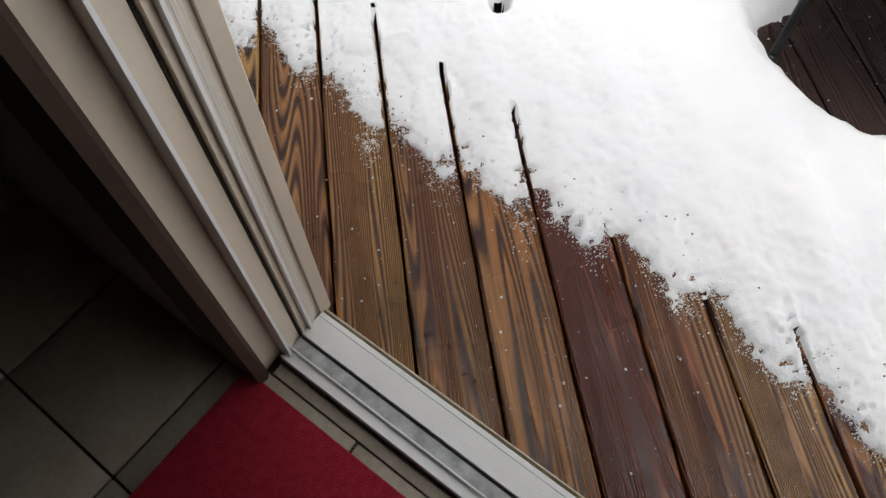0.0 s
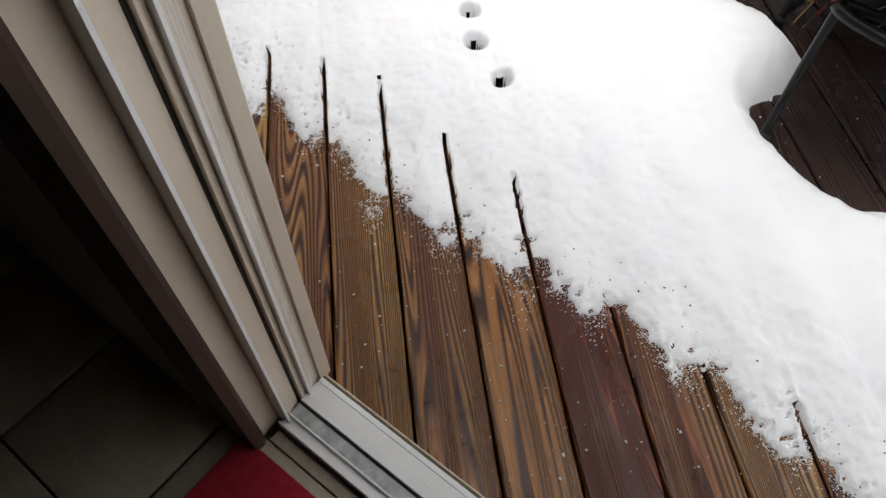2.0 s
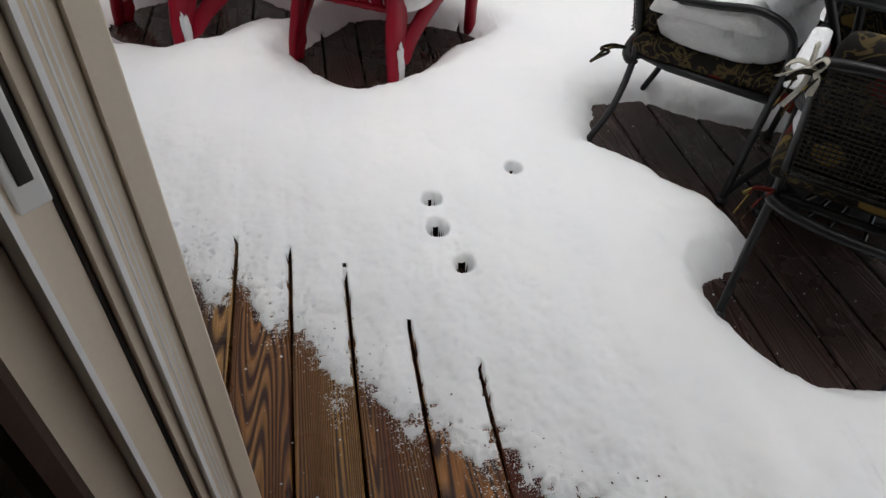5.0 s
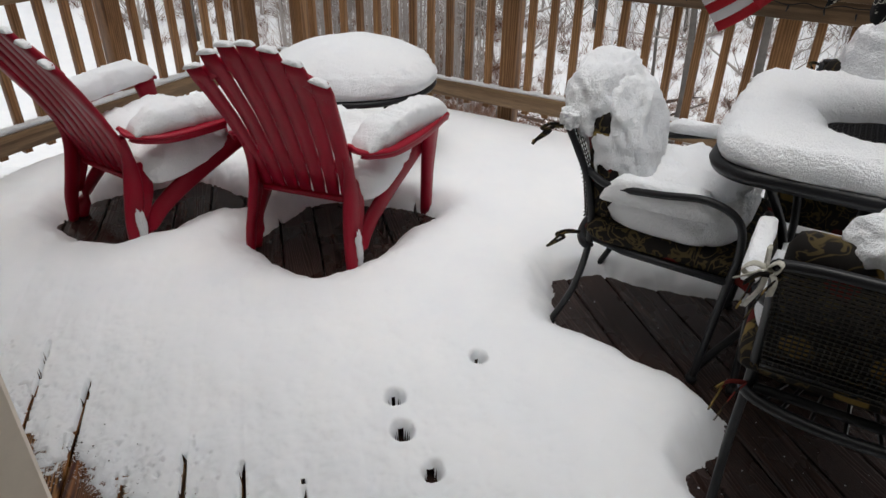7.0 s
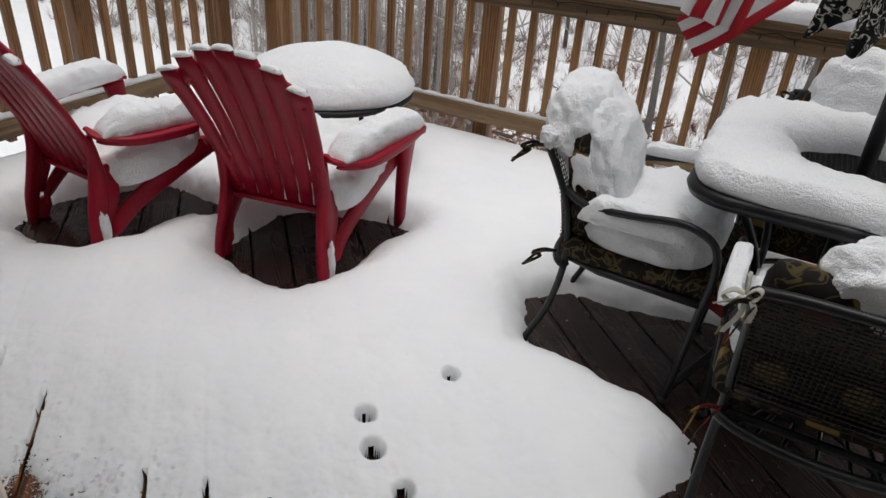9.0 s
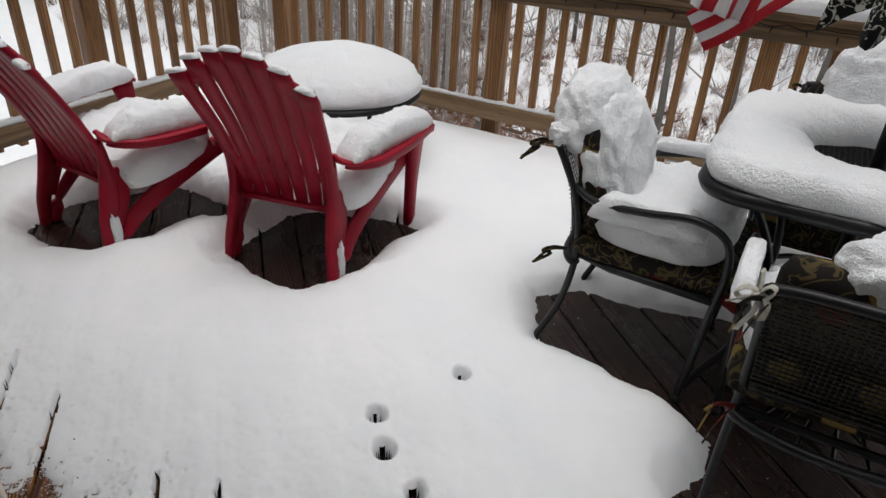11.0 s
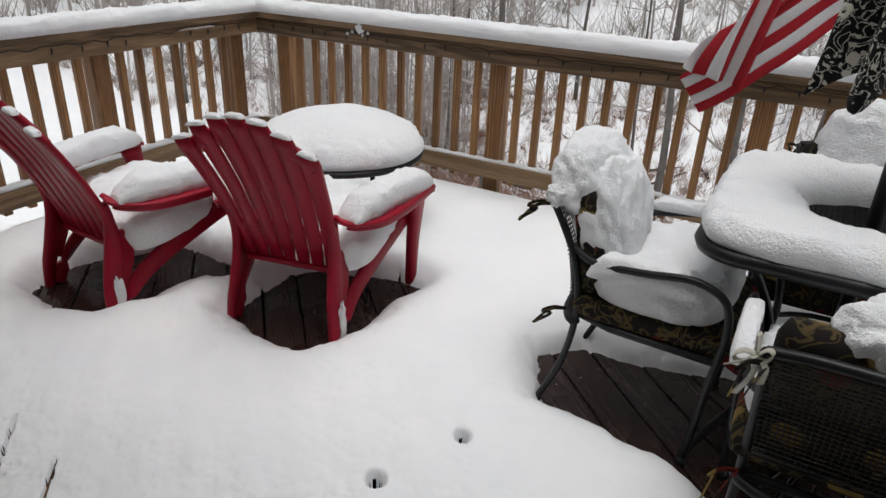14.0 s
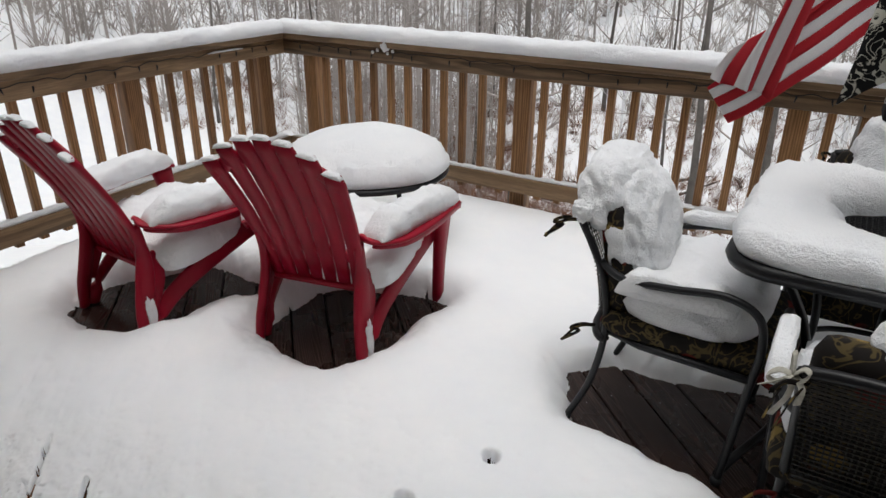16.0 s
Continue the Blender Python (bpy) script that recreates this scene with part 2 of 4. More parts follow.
def cloth(name, c1, c2):
    """Thin cloth that lets some light through."""
    m = mottled(name, c1, c2, 6, 0.85, 0, 500, 0.2)
    n, l = m.node_tree.nodes, m.node_tree.links
    b, out = n["Principled BSDF"], n["Material Output"]
    tr, mx = n.new("ShaderNodeBsdfTranslucent"), n.new("ShaderNodeMixShader")
    mx.inputs[0].default_value = 0.45
    l.new(b.inputs["Base Color"].links[0].from_socket, tr.inputs["Color"])
    l.new(b.outputs[0], mx.inputs[1])
    l.new(tr.outputs[0], mx.inputs[2])
    l.new(mx.outputs[0], out.inputs["Surface"])
    return m


SNOW = snow_material("snow", 70, 330, 0.38, 0.0040)
FLUFF = snow_material("fluffy_snow", 46, 150, 0.75, 0.0095, 0.06)
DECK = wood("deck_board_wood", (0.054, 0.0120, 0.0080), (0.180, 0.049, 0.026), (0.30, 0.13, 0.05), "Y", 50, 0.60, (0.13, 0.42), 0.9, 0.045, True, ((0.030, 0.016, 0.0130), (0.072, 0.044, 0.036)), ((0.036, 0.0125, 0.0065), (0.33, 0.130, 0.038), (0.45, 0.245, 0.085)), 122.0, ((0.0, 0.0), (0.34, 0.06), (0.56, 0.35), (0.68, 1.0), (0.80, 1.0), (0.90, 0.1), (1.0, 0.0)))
RAIL_X = wood("rail_wood_long", (0.095, 0.060, 0.033), (0.21, 0.132, 0.072), (0.33, 0.215, 0.12), "X", 9, 0.5, (0.35, 0.6), 0.35)
RAIL_Z = wood("rail_wood_upright", (0.13, 0.062, 0.025), (0.29, 0.146, 0.060), (0.46, 0.25, 0.108), "Z", 9, 0.6, (0.35, 0.6), 0.35)
JOIST = mottled("joist_wood", (0.03, 0.022, 0.016), (0.05, 0.036, 0.026), 4)
RED = mottled("red_resin", (0.26, 0.002, 0.016), (0.35, 0.003, 0.023), 5, 0.40, 0, 300, 0.12, 0.25, 0.0006)
BLACK = mottled("black_metal", (0.006, 0.0065, 0.008), (0.015, 0.0155, 0.018), 9, 0.42, 0.0, 200, 0.2, 0.35, 0.0006)
PALE = mottled("frosted_ribbon", (0.42, 0.40, 0.33), (0.66, 0.65, 0.60), 30, 0.9)
DRIP_DARK = mottled("drip_hole_dark", (0.012, 0.010, 0.008), (0.03, 0.024, 0.018), 30, 0.8)
MESH = mottled("bronze_mesh", (0.014, 0.012, 0.009), (0.030, 0.025, 0.018), 9, 0.5, 0.0, 200, 0.2, 0.3)
CLOTH = floral("cushion_print", (0.010, 0.008, 0.007), (0.22, 0.15, 0.045), (0.075, 0.055, 0.022), (0.12, 0.014, 0.011), 10)
CANOPY = floral("umbrella_print", (0.006, 0.006, 0.007), (0.55, 0.54, 0.47), (0.45, 0.44, 0.38), (0.50, 0.49, 0.43), 17, ((0.0, 1), (0.07, 1), (0.09, 0), (0.13, 0), (0.15, 1), (0.30, 1), (0.33, 0)))
VINYL = mottled("jamb_vinyl", (0.69, 0.595, 0.47), (0.76, 0.665, 0.54), 3, 0.42, 0, 150, 0.05, 0.5, 0.002, 0.95)
WHITE = mottled("white_vinyl", (0.82, 0.82, 0.81), (0.87, 0.87, 0.86), 8, 0.4, 0, 200, 0.04, 0.5, 0.002, 0.97)
GROOVE = mottled("track_dirt", (0.30, 0.31, 0.30), (0.60, 0.62, 0.61), 30, 0.7, 0, 90, 0.3)
DARK_FILL = mottled("dark_fill", (0.02, 0.016, 0.014), (0.04, 0.033, 0.028), 20, 0.7)
PILE = mottled("weatherstrip", (0.10, 0.08, 0.035), (0.24, 0.20, 0.10), 40, 0.9, 0, 300, 0.6)
TILE = mottled("floor_tile", (0.34, 0.29, 0.22), (0.46, 0.40, 0.31), 9, 0.5, 0, 80, 0.25)
MAT = mottled("red_mat_weave", (0.34, 0.018, 0.035), (0.46, 0.032, 0.055), 60, 0.95, 0, 420, 0.9, 0.1, 0.004)
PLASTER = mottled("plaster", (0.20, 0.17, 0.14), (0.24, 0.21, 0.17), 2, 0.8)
DARKWOOD = mottled("dark_trim_wood", (0.045, 0.026, 0.018), (0.075, 0.045, 0.030), 6, 0.45)
SIDING = mottled("siding_vinyl", (0.42, 0.41, 0.37), (0.48, 0.46, 0.42), 2, 0.6)
WATER = material("water_bead", 0.03, 0, 0.5)[0]
WATER.node_tree.nodes["Principled BSDF"].inputs["Transmission Weight"].default_value = 1.0
WATER.node_tree.nodes["Principled BSDF"].inputs["IOR"].default_value = 1.33
BARK = mottled("grey_bark", (0.11, 0.10, 0.09), (0.21, 0.19, 0.175), 3, 0.9, 0, 30, 0.6, 0.2, 0.02)
TWIG = mottled("bare_twig", (0.30, 0.27, 0.25), (0.50, 0.46, 0.43), 0.3, 0.9)
LEAFY = mottled("dead_leaf", (0.13, 0.060, 0.035), (0.27, 0.135, 0.080), 0.6, 0.8)
LOG = mottled("fallen_bark", (0.05, 0.042, 0.036), (0.10, 0.085, 0.075), 2, 0.9)


# ---- terrain ----
def terrain(x, y):
    """Ground height: a slope that falls from the deck into a hollow and climbs again as a wooded hill."""
    r = np.hypot(x - 0.4, y + 0.5)
    along = (x * 0.0 + y)
    low = -2.4 - 4.2 * ramp01(r, 3, 22) + 0.9 * fractal(x, y, 0.09, 5)
    far = 0.30 * np.maximum(r - 26, 0) ** 0.98
    side = 1.9 * ramp01(-x - 0.15 * y, -1, 12) * ramp01(r, 4, 14)
    return low + far * (along > -200) + side + 0.12 * fractal(x, y, 0.7, 9)


gs = np.concatenate([np.linspace(-600, -62, 30), np.linspace(-60, 60, 161), np.linspace(62, 600, 30)])
gx, gy = np.meshgrid(gs, gs)
gz = terrain(gx, gy)
ground = grid_mesh("ground", gs, gs, gz, np.ones((len(gs) - 1, len(gs) - 1), bool), SNOW)
tagged(ground, "snow-covered sloping lawn falling to a wooded hollow", "ground", kind="structure")


# ---- deck ----
def house_y(x, w=-0.085):
    return (w - 0.7009 * x) / 0.7133


def rail_y(x, out=0.10):
    rx, ry = RAIL_CORNER.x, RAIL_CORNER.y + out * 1.4
    return np.where(x < rx, ry + (x - rx) * math.tan(radians(LEFT_WAY - 180)), ry + (x - rx) * math.tan(radians(RIGHT_WAY)))


def deck_board(k, parent):
    x0, x1 = k * PITCH + 0.003, (k + 1) * PITCH - 0.003
    bm = bmesh.new()
    rows = []
    cuts = sorted({0.0, 1.0} | ({(RAIL_CORNER.x - x0) / (x1 - x0)} if x0 < RAIL_CORNER.x < x1 else set()))
    c, top, low = 0.004, 0.0, -0.036
    lo0, lo1, hi0, hi1 = house_y(x0, -0.11), house_y(x1, -0.11), float(rail_y(x0)), float(rail_y(x1))
    if hi0 - lo0 < 0.05 and hi1 - lo1 < 0.05:
        bm.free()
        return
    hi0, hi1 = max(hi0, lo0 + 0.01), max(hi1, lo1 + 0.01)
    section = [(0, low), (0, top - c), (c, top), (x1 - x0 - c, top), (x1 - x0, top - c), (x1 - x0, low)]
    a, b = [], []
    for sx, sz in section:
        t = sx / (x1 - x0)
        a.append(bm.verts.new((x0 + sx, lo0 + (lo1 - lo0) * t, sz)))
        b.append(bm.verts.new((x0 + sx, hi0 + (hi1 - hi0) * t, sz)))
    for i in range(6):
        j = (i + 1) % 6
        bm.faces.new((a[i], b[i], b[j], a[j]))
    bm.faces.new(a[::-1])
    bm.faces.new(b)
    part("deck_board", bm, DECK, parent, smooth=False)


deck = thing("floor_deck", Matrix(), "wet red-brown stained wooden deck boards, snow over most", "deck", kind="structure")
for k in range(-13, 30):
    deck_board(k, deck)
for i in range(9):
    bm = bmesh.new()
    w = 0.10 + 0.36 * i
    a, b = -2.40, min(5.2, (4.15 - 0.7 * w) / 0.713)
    box(bm, ((a + b) / 2, w, -0.135), (b - a, 0.04, 0.18), None, 0)
    part("joist", bm, JOIST, None)
    ob = bpy.context.scene.objects["joist"] if i == 0 else bpy.context.scene.objects["joist.%03d" % i]
    ob.parent = deck
    ob.matrix_basis = HOUSE


# added black sheet: stands in for the shade between the boards
bm = bmesh.new()
ends = [(-1.75, house_y(-1.75)), (4.2, house_y(4.2)), (4.2, float(rail_y(4.2))), (RAIL_CORNER.x, float(rail_y(RAIL_CORNER.x)))]
bm.faces.new([bm.verts.new((x, y, -0.0385)) for x, y in ends])
bmesh.ops.solidify(bm, geom=list(bm.faces), thickness=0.003)
part("gap_shade_sheet", bm, DARK_FILL, deck, "black sheet added under the boards to darken the gaps", smooth=False)


# ---- railing ----
def railing(m, length, posts, count_between, label):
    """A wooden railing along local x, its balusters and posts on the outer side."""
    rail = thing("railing", m, label, "railing", "deck railings", "structure")
    bm = bmesh.new()
    box(bm, (length / 2 - 0.02, 0.02, 0.882), (length + 0.10, 0.14, 0.036), None, 0.006)
    part("cap_rail", bm, RAIL_X, rail)
    bm = bmesh.new()
    box(bm, (length / 2, 0.012, 0.815), (length, 0.038, 0.092), None, 0.004)
    part("upper_rail", bm, RAIL_X, rail)
    bm = bmesh.new()
    box(bm, (length / 2, 0.012, 0.197), (length, 0.038, 0.088), None, 0.004)
    part("lower_rail", bm, RAIL_X, rail)
    for x in posts:
        bm = bmesh.new()
        box(bm, (x, 0.075, 0.36), (0.09, 0.088, 1.0), None, 0.006)
        part("post", bm, RAIL_Z, rail)
    for a, b, c in count_between:
        for i in range(c):
            x = a + (b - a) * (i + 1) / (c + 1)
            bm = bmesh.new()
            box(bm, (x + random.uniform(-0.003, 0.003), 0.049, 0.48), (0.036, 0.034, 0.72), None, 0.003)
            part("baluster", bm, RAIL_Z, rail)
    return rail


def along(heading, flip):
    """A railing's pose: local x along the heading from the corner, local y outward."""
    h = radians(heading)
    x = Vector((math.cos(h), math.sin(h), 0))
    y = Vector((-x.y, x.x, 0)) * flip
    m = Matrix((x, y, Vector((0, 0, 1)))).transposed().to_4x4()
    m.translation = RAIL_CORNER
    return m


RIGHT_RAIL, LEFT_RAIL = along(RIGHT_WAY, 1), along(LEFT_WAY, -1)
railing(RIGHT_RAIL, 5.6, (0.17, 1.62, 2.92, 4.3), ((0.17, 1.62, 11), (1.62, 2.92, 10), (2.92, 4.3, 10), (4.3, 5.6, 9)), "brown wooden deck railing, snow along its cap")
railing(LEFT_RAIL, 2.95, (0.14, 1.08, 2.4), ((0.14, 1.08, 7), (1.08, 2.4, 10), (2.4, 2.95, 4)), "brown wooden deck railing, snow along its cap")


# ---- snow pieces ----
def snow_bar(name, m, length, width, depth, label, seed, step=0.02, ends=0.05):
    """Snow lying along a narrow top: a rounded loaf along local x, base at z = 0."""
    n, k = max(int(length / step), 6), 14
    bm = bmesh.new()
    rings = []
    for i in range(n + 1):
        t = i / n * length
        cap = min(1, math.sqrt(max(0.0, min(t, length - t) / ends + 0.02)))
        ring = []
        for j in range(k + 1):
            a = math.pi * j / k
            nz = noise.noise((t * 6 + seed, math.cos(a) * 2.0, seed)) * 0.10 + noise.noise((t * 22, math.cos(a) * 5.0, seed + 9)) * 0.09 + noise.noise((t * 55, math.cos(a) * 9.0, seed + 19)) * 0.07
            y = math.copysign(abs(math.cos(a)) ** 0.55, math.cos(a)) * width / 2 * (1 + nz) * (0.6 + 0.4 * cap)
            z = abs(math.sin(a)) ** 0.6 * depth * cap * (1 + nz * 1.2)
            ring.append(bm.verts.new((t, y, z)))
        rings.append(ring)
    for a, b in zip(rings, rings[1:]):
        for j in range(k):
            bm.faces.new((a[j], b[j], b[j + 1], a[j + 1]))
        bm.faces.new((a[0], a[k], b[k], b[0]))
    bm.faces.new(rings[0])
    bm.faces.new(rings[-1][::-1])
    ob = part(name, bm, FLUFF)
    ob.matrix_basis = m
    return tagged(ob, label, "snow", "settled snow", "stuff")


def snow_pad(name, m, rx, ry, depth, label, seed, power=3.5, lumps=0.25, hole=0.0, dome=0.0):
    """A pillow of snow on a flat top: superellipse outline with bulging sides; hole: radius melted through the middle."""
    k = 120
    outer = [(0.56, 1.0), (0.62, 1.0), (0.69, 1.0), (0.76, 1.0), (0.82, 0.99), (0.87, 0.975), (0.91, 0.94), (0.94, 0.90), (0.99, 0.74), (1.015, 0.50), (1.015, 0.27), (0.99, 0.10), (0.965, 0.0)]
    inner = [(0.0, 0.0), (0.02, 0.35), (0.06, 0.60), (0.13, 0.80), (0.24, 0.93), (0.42, 1.0)] if hole else [(0.16, 1.0), (0.32, 1.0), (0.47, 1.0)]
    bm = bmesh.new()
    rings = []
    for s, h in inner + outer:
        ring = []
        for i in range(k):
            a = 2 * math.pi * i / k
            c, sn = math.cos(a), math.sin(a)
            edge = (abs(c / rx) ** power + abs(sn / ry) ** power) ** (-1 / power)
            edge *= 1 + 0.02 * noise.noise((c * 4 + seed, sn * 4, seed))
            start = hole * (1 + 0.25 * noise.noise((c * 2, sn * 2, seed + 4)))
            r = start + (edge - start) * s
            x, y = r * c, r * sn
            z = depth * h * (1 + lumps * (noise.noise((x * 8 + seed, y * 8, 1.7)) + 0.5 * noise.noise((x * 19, y * 19 + seed, 4.2)))) + dome * h * (1 - (r / edge) ** 2)
            f = (0.010 * noise.noise((x * 28, y * 28, z * 28 + seed)) + 0.006 * noise.noise((x * 70, y * 70, z * 70 + seed))) * (0 < h < 0.985)
            ring.append(bm.verts.new((x + f * c, y + f * sn, z + f)))
        rings.append(ring)
    for p, q in zip(rings, rings[1:]):
        for i in range(k):
            bm.faces.new((p[i], q[i], q[(i + 1) % k], p[(i + 1) % k]))
    if not hole:
        mid = bm.verts.new((0, 0, sum(v.co.z for v in rings[0]) / k))
        for i in range(k):
            bm.faces.new((mid, rings[0][i], rings[0][(i + 1) % k]))
    ob = part(name, bm, FLUFF)
    ob.matrix_basis = m
    return tagged(ob, label, "snow", "settled snow", "stuff")


def snow_heap(name, m, size, label, seed, rough=0.22):
    """A lumpy heap: a ball of snow drawn out to size and broken up by noise."""
    bm = bmesh.new()
    bmesh.ops.create_icosphere(bm, subdivisions=5, radius=1.0)
    for v in bm.verts:
        p = v.co.copy()
        box_p = Vector([math.copysign(abs(c) ** 0.86, c) for c in p])
        k = 1 + rough * (noise.noise(p * 1.9 + Vector((seed, 0, 0))) + 0.35 * noise.noise(p * 4.5 + Vector((0, seed, 0))))
        q = Vector((box_p.x * size[0], box_p.y * size[1], box_p.z * size[2])) * k
        grain = min(1.0, min(size) / 0.06)
        v.co = q + p * grain * (0.009 * noise.noise(q * 24 + Vector((0, 0, seed))) + 0.006 * noise.noise(q * 58) + 0.004 * noise.noise(q * 120))
    ob = part(name, bm, FLUFF)
    ob.matrix_basis = m
    return tagged(ob, label, "snow", "settled snow", "stuff")


for m, length, sd in ((RIGHT_RAIL, 5.5, 3), (LEFT_RAIL, 2.9, 8)):
    snow_bar("cap_snow", m @ pose(-0.06, 0.02, 0.898), length, 0.170, 0.072, "thick ridge of white snow along the railing cap", sd)
snow_bar("sill_snow", LEFT_RAIL @ pose(0.0, 0.03, 0.240), 2.9, 0.055, 0.022, "thin white snow on the lower rail", 5)
snow_bar("sill_snow", RIGHT_RAIL @ pose(0.0, 0.03, 0.240), 5.4, 0.05, 0.012, "thin white snow on the lower rail", 6)

# deck snow: melted along the house, along the joints and under the furniture
BARE = (  # outlines of bare deck under the furniture
    ((-0.60, 2.13), (-0.46, 1.93), (-0.29, 1.89), (-0.16, 1.95), (0.05, 2.10), (0.17, 2.09), (0.23, 2.18), (-0.04, 2.46), (-0.26, 2.42), (-0.44, 2.38), (-0.56, 2.27)),
    ((0.17, 1.79), (0.25, 1.61), (0.39, 1.48), (0.53, 1.51), (0.61, 1.56), (0.77, 1.74), (0.94, 1.87), (0.86, 1.96), (0.72, 2.02), (0.55, 2.12), (0.41, 2.10), (0.27, 1.93)),
    ((1.24, 1.31), (1.18, 1.18), (1.145, 1.035), (1.30, 0.835), (1.41, 0.67), (1.435, 0.52), (1.37, 0.43), (1.24, 0.37), (1.21, 0.25), (1.26, 0.11), (1.35, 0.02), (1.50, -0.01),
     (1.9, -0.12), (2.3, 0.2), (2.3, 0.8), (1.8, 1.06), (1.6, 1.16), (1.42, 1.31)))
PRINTS = ((0.555, 0.763, 0.022), (0.552, 0.640, 0.024), (0.600, 0.500, 0.021), (0.824, 0.861, 0.019))


def melt(X, Y):
    """How far inside the melting edge along the house a place lies."""
    w = 0.7009 * X + 0.7133 * Y
    fine = fractal(X, Y, 38, 21, 3)
    mid = fractal(X, Y, 9, 31, 3)
    bx = X / PITCH
    cell = np.floor(bx)
    frac = bx - cell
    per = np.random.RandomState(4).rand(200) * 2 - 1
    shift = per[(cell.astype(int) + 60) % 200] * 0.035 + 0.10 * (frac - 0.35) ** 2 * 0 - 0.03 * np.cos((frac - 0.62) * 2 * np.pi)
    s = w - 0.345 - shift + 0.030 * mid + 0.014 * fine + 0.010 * value_noise(X, Y, 95, 77)
    return s, w, fine, mid, bx, per


def deck_snow():
    xs = np.concatenate([np.arange(-1.9, -0.6, 0.02), np.arange(-0.6, 1.9, 0.005), np.arange(1.9, 4.2, 0.02)])
    joints = PITCH * np.arange(-4, 13)
    xs = xs[np.min(np.abs(xs[:, None] - joints[None, :]), 1) > 0.0095]
    xs = np.sort(np.concatenate([xs] + [joints + o for o in (-0.0082, -0.0050, 0.0050, 0.0082)]))
    ys = np.concatenate([np.arange(-3.2, -0.9, 0.03), np.arange(-0.9, 1.35, 0.005), np.arange(1.35, 4.05, 0.012)])
    X, Y = np.meshgrid(xs, ys)
    s, w, fine, mid, bx, per = melt(X, Y)
    depth = 0.003 + 0.010 * ramp01(s, 0.0, 0.06) + 0.016 * ramp01(s, 0.04, 0.2) + 0.034 * ramp01(s, 0.12, 0.5) + 0.03 * ramp01(s, 0.35, 1.1)
    depth = np.where(s > 0, depth, -0.02)
    # thin speckled rim with drip holes
    drip = value_noise(X, Y, 62, 50)
    depth = np.where((s < 0.06) & (drip > 0.66 + 3.4 * np.maximum(s, 0)), -0.01, depth)
    speck = value_noise(X, Y, 105, 61) + 0.35 * mid
    thin = ramp01(0.34 - X, 0.0, 0.35)       # the blanket thins out towards the jamb's side
    depth = np.where((s < 0.11 + 0.10 * thin) & (speck > 0.70 - 0.12 * thin + (3.2 - 1.4 * thin) * np.maximum(s, 0)), -0.01, depth)
    # open joints reach into the snow
    g = np.round(bx)
    gap = np.abs(bx - g) * PITCH
    tip = np.where((g >= -3) & (g <= 7), np.array([0.63, 0.585, 0.40, 0.515, 0.585, 0.60, 0.565, 0.565, 0.40, 0.365, 0.44])[(np.clip(g, -3, 7) + 3).astype(int)], 0.42)
    taper = ramp01(tip + 0.02 - w, 0.0, 0.10)
    opened = (gap < 0.0058 + 0.004 * (fine > 0.45) * taper - 0.0012 * (1 - taper)) & (w < tip + 0.015 + 0.008 * fine)
    # bare hollows
    for which, poly in enumerate(BARE):
        dist, odd = np.full(X.shape, 9.0), np.zeros(X.shape, bool)
        for (ax, ay), (bx_, by_) in zip(poly, poly[1:] + poly[:1]):
            ex, ey = bx_ - ax, by_ - ay
            t = np.clip(((X - ax) * ex + (Y - ay) * ey) / (ex * ex + ey * ey), 0, 1)
            dist = np.minimum(dist, np.hypot(X - ax - t * ex, Y - ay - t * ey))
            odd ^= ((ay > Y) != (by_ > Y)) & (X < ax + (Y - ay) * ex / (ey + 1e-12))
        dist = np.where(odd, -dist, dist) + 0.012 * mid + 0.005 * fine
        depth = np.where(dist < 0, -0.02, np.minimum(depth, 0.005 + 0.085 * (1 - (1 - np.clip(dist / (0.16 if which < 2 else 0.13), 0, 1)) ** 2.2)))
        if which < 2:
            opened |= (gap < 0.0055) & (dist < 0.02 + 0.035 * per[(g.astype(int) + 90) % 200]) & (Y < 2.0)
    soft = depth.copy()
    for _ in range(2):
        pad = np.pad(soft, 2, mode="edge")
        soft = (pad[:-4, 2:-2] + pad[4:, 2:-2] + pad[2:-2, :-4] + pad[2:-2, 4:] + soft) / 5
    depth = np.where((depth > 0) & (X > 0.95) & (w > 0.6), np.maximum(soft, 0.002), depth)
    depth = np.where(opened, -0.02, depth)
    for px, py, r in PRINTS:
        q = np.hypot((X - px), (Y - py) * 0.85)
        opened |= q < r * 0.95
        depth = np.where(q < r, np.minimum(depth, -0.01 + 0.0 * q), np.where(q < r * 1.5, depth * (0.55 + 0.45 * ramp01(q, r, r * 1.5)), depth))
    z = depth + np.where(depth > 0.02, 0.0024 * mid + 0.0007 * fine, 0)
    inside = (w > 0.2) & (Y < rail_y(X, -0.02))
    ok = (z > 0) & inside
    keep = ok[:-1, :-1] | ok[1:, :-1] | ok[:-1, 1:] | ok[1:, 1:]
    keep &= ~((opened[:-1, :-1] & opened[:-1, 1:]) | (opened[1:, :-1] & opened[1:, 1:]))
    z = np.where(ok, z, -0.004)
    ob = grid_mesh("deck_snow", xs, ys, z, keep, SNOW)
    return tagged(ob, "white snow blanket on the deck, melted in patches", "snow", "settled snow", "stuff")


deck_snow()


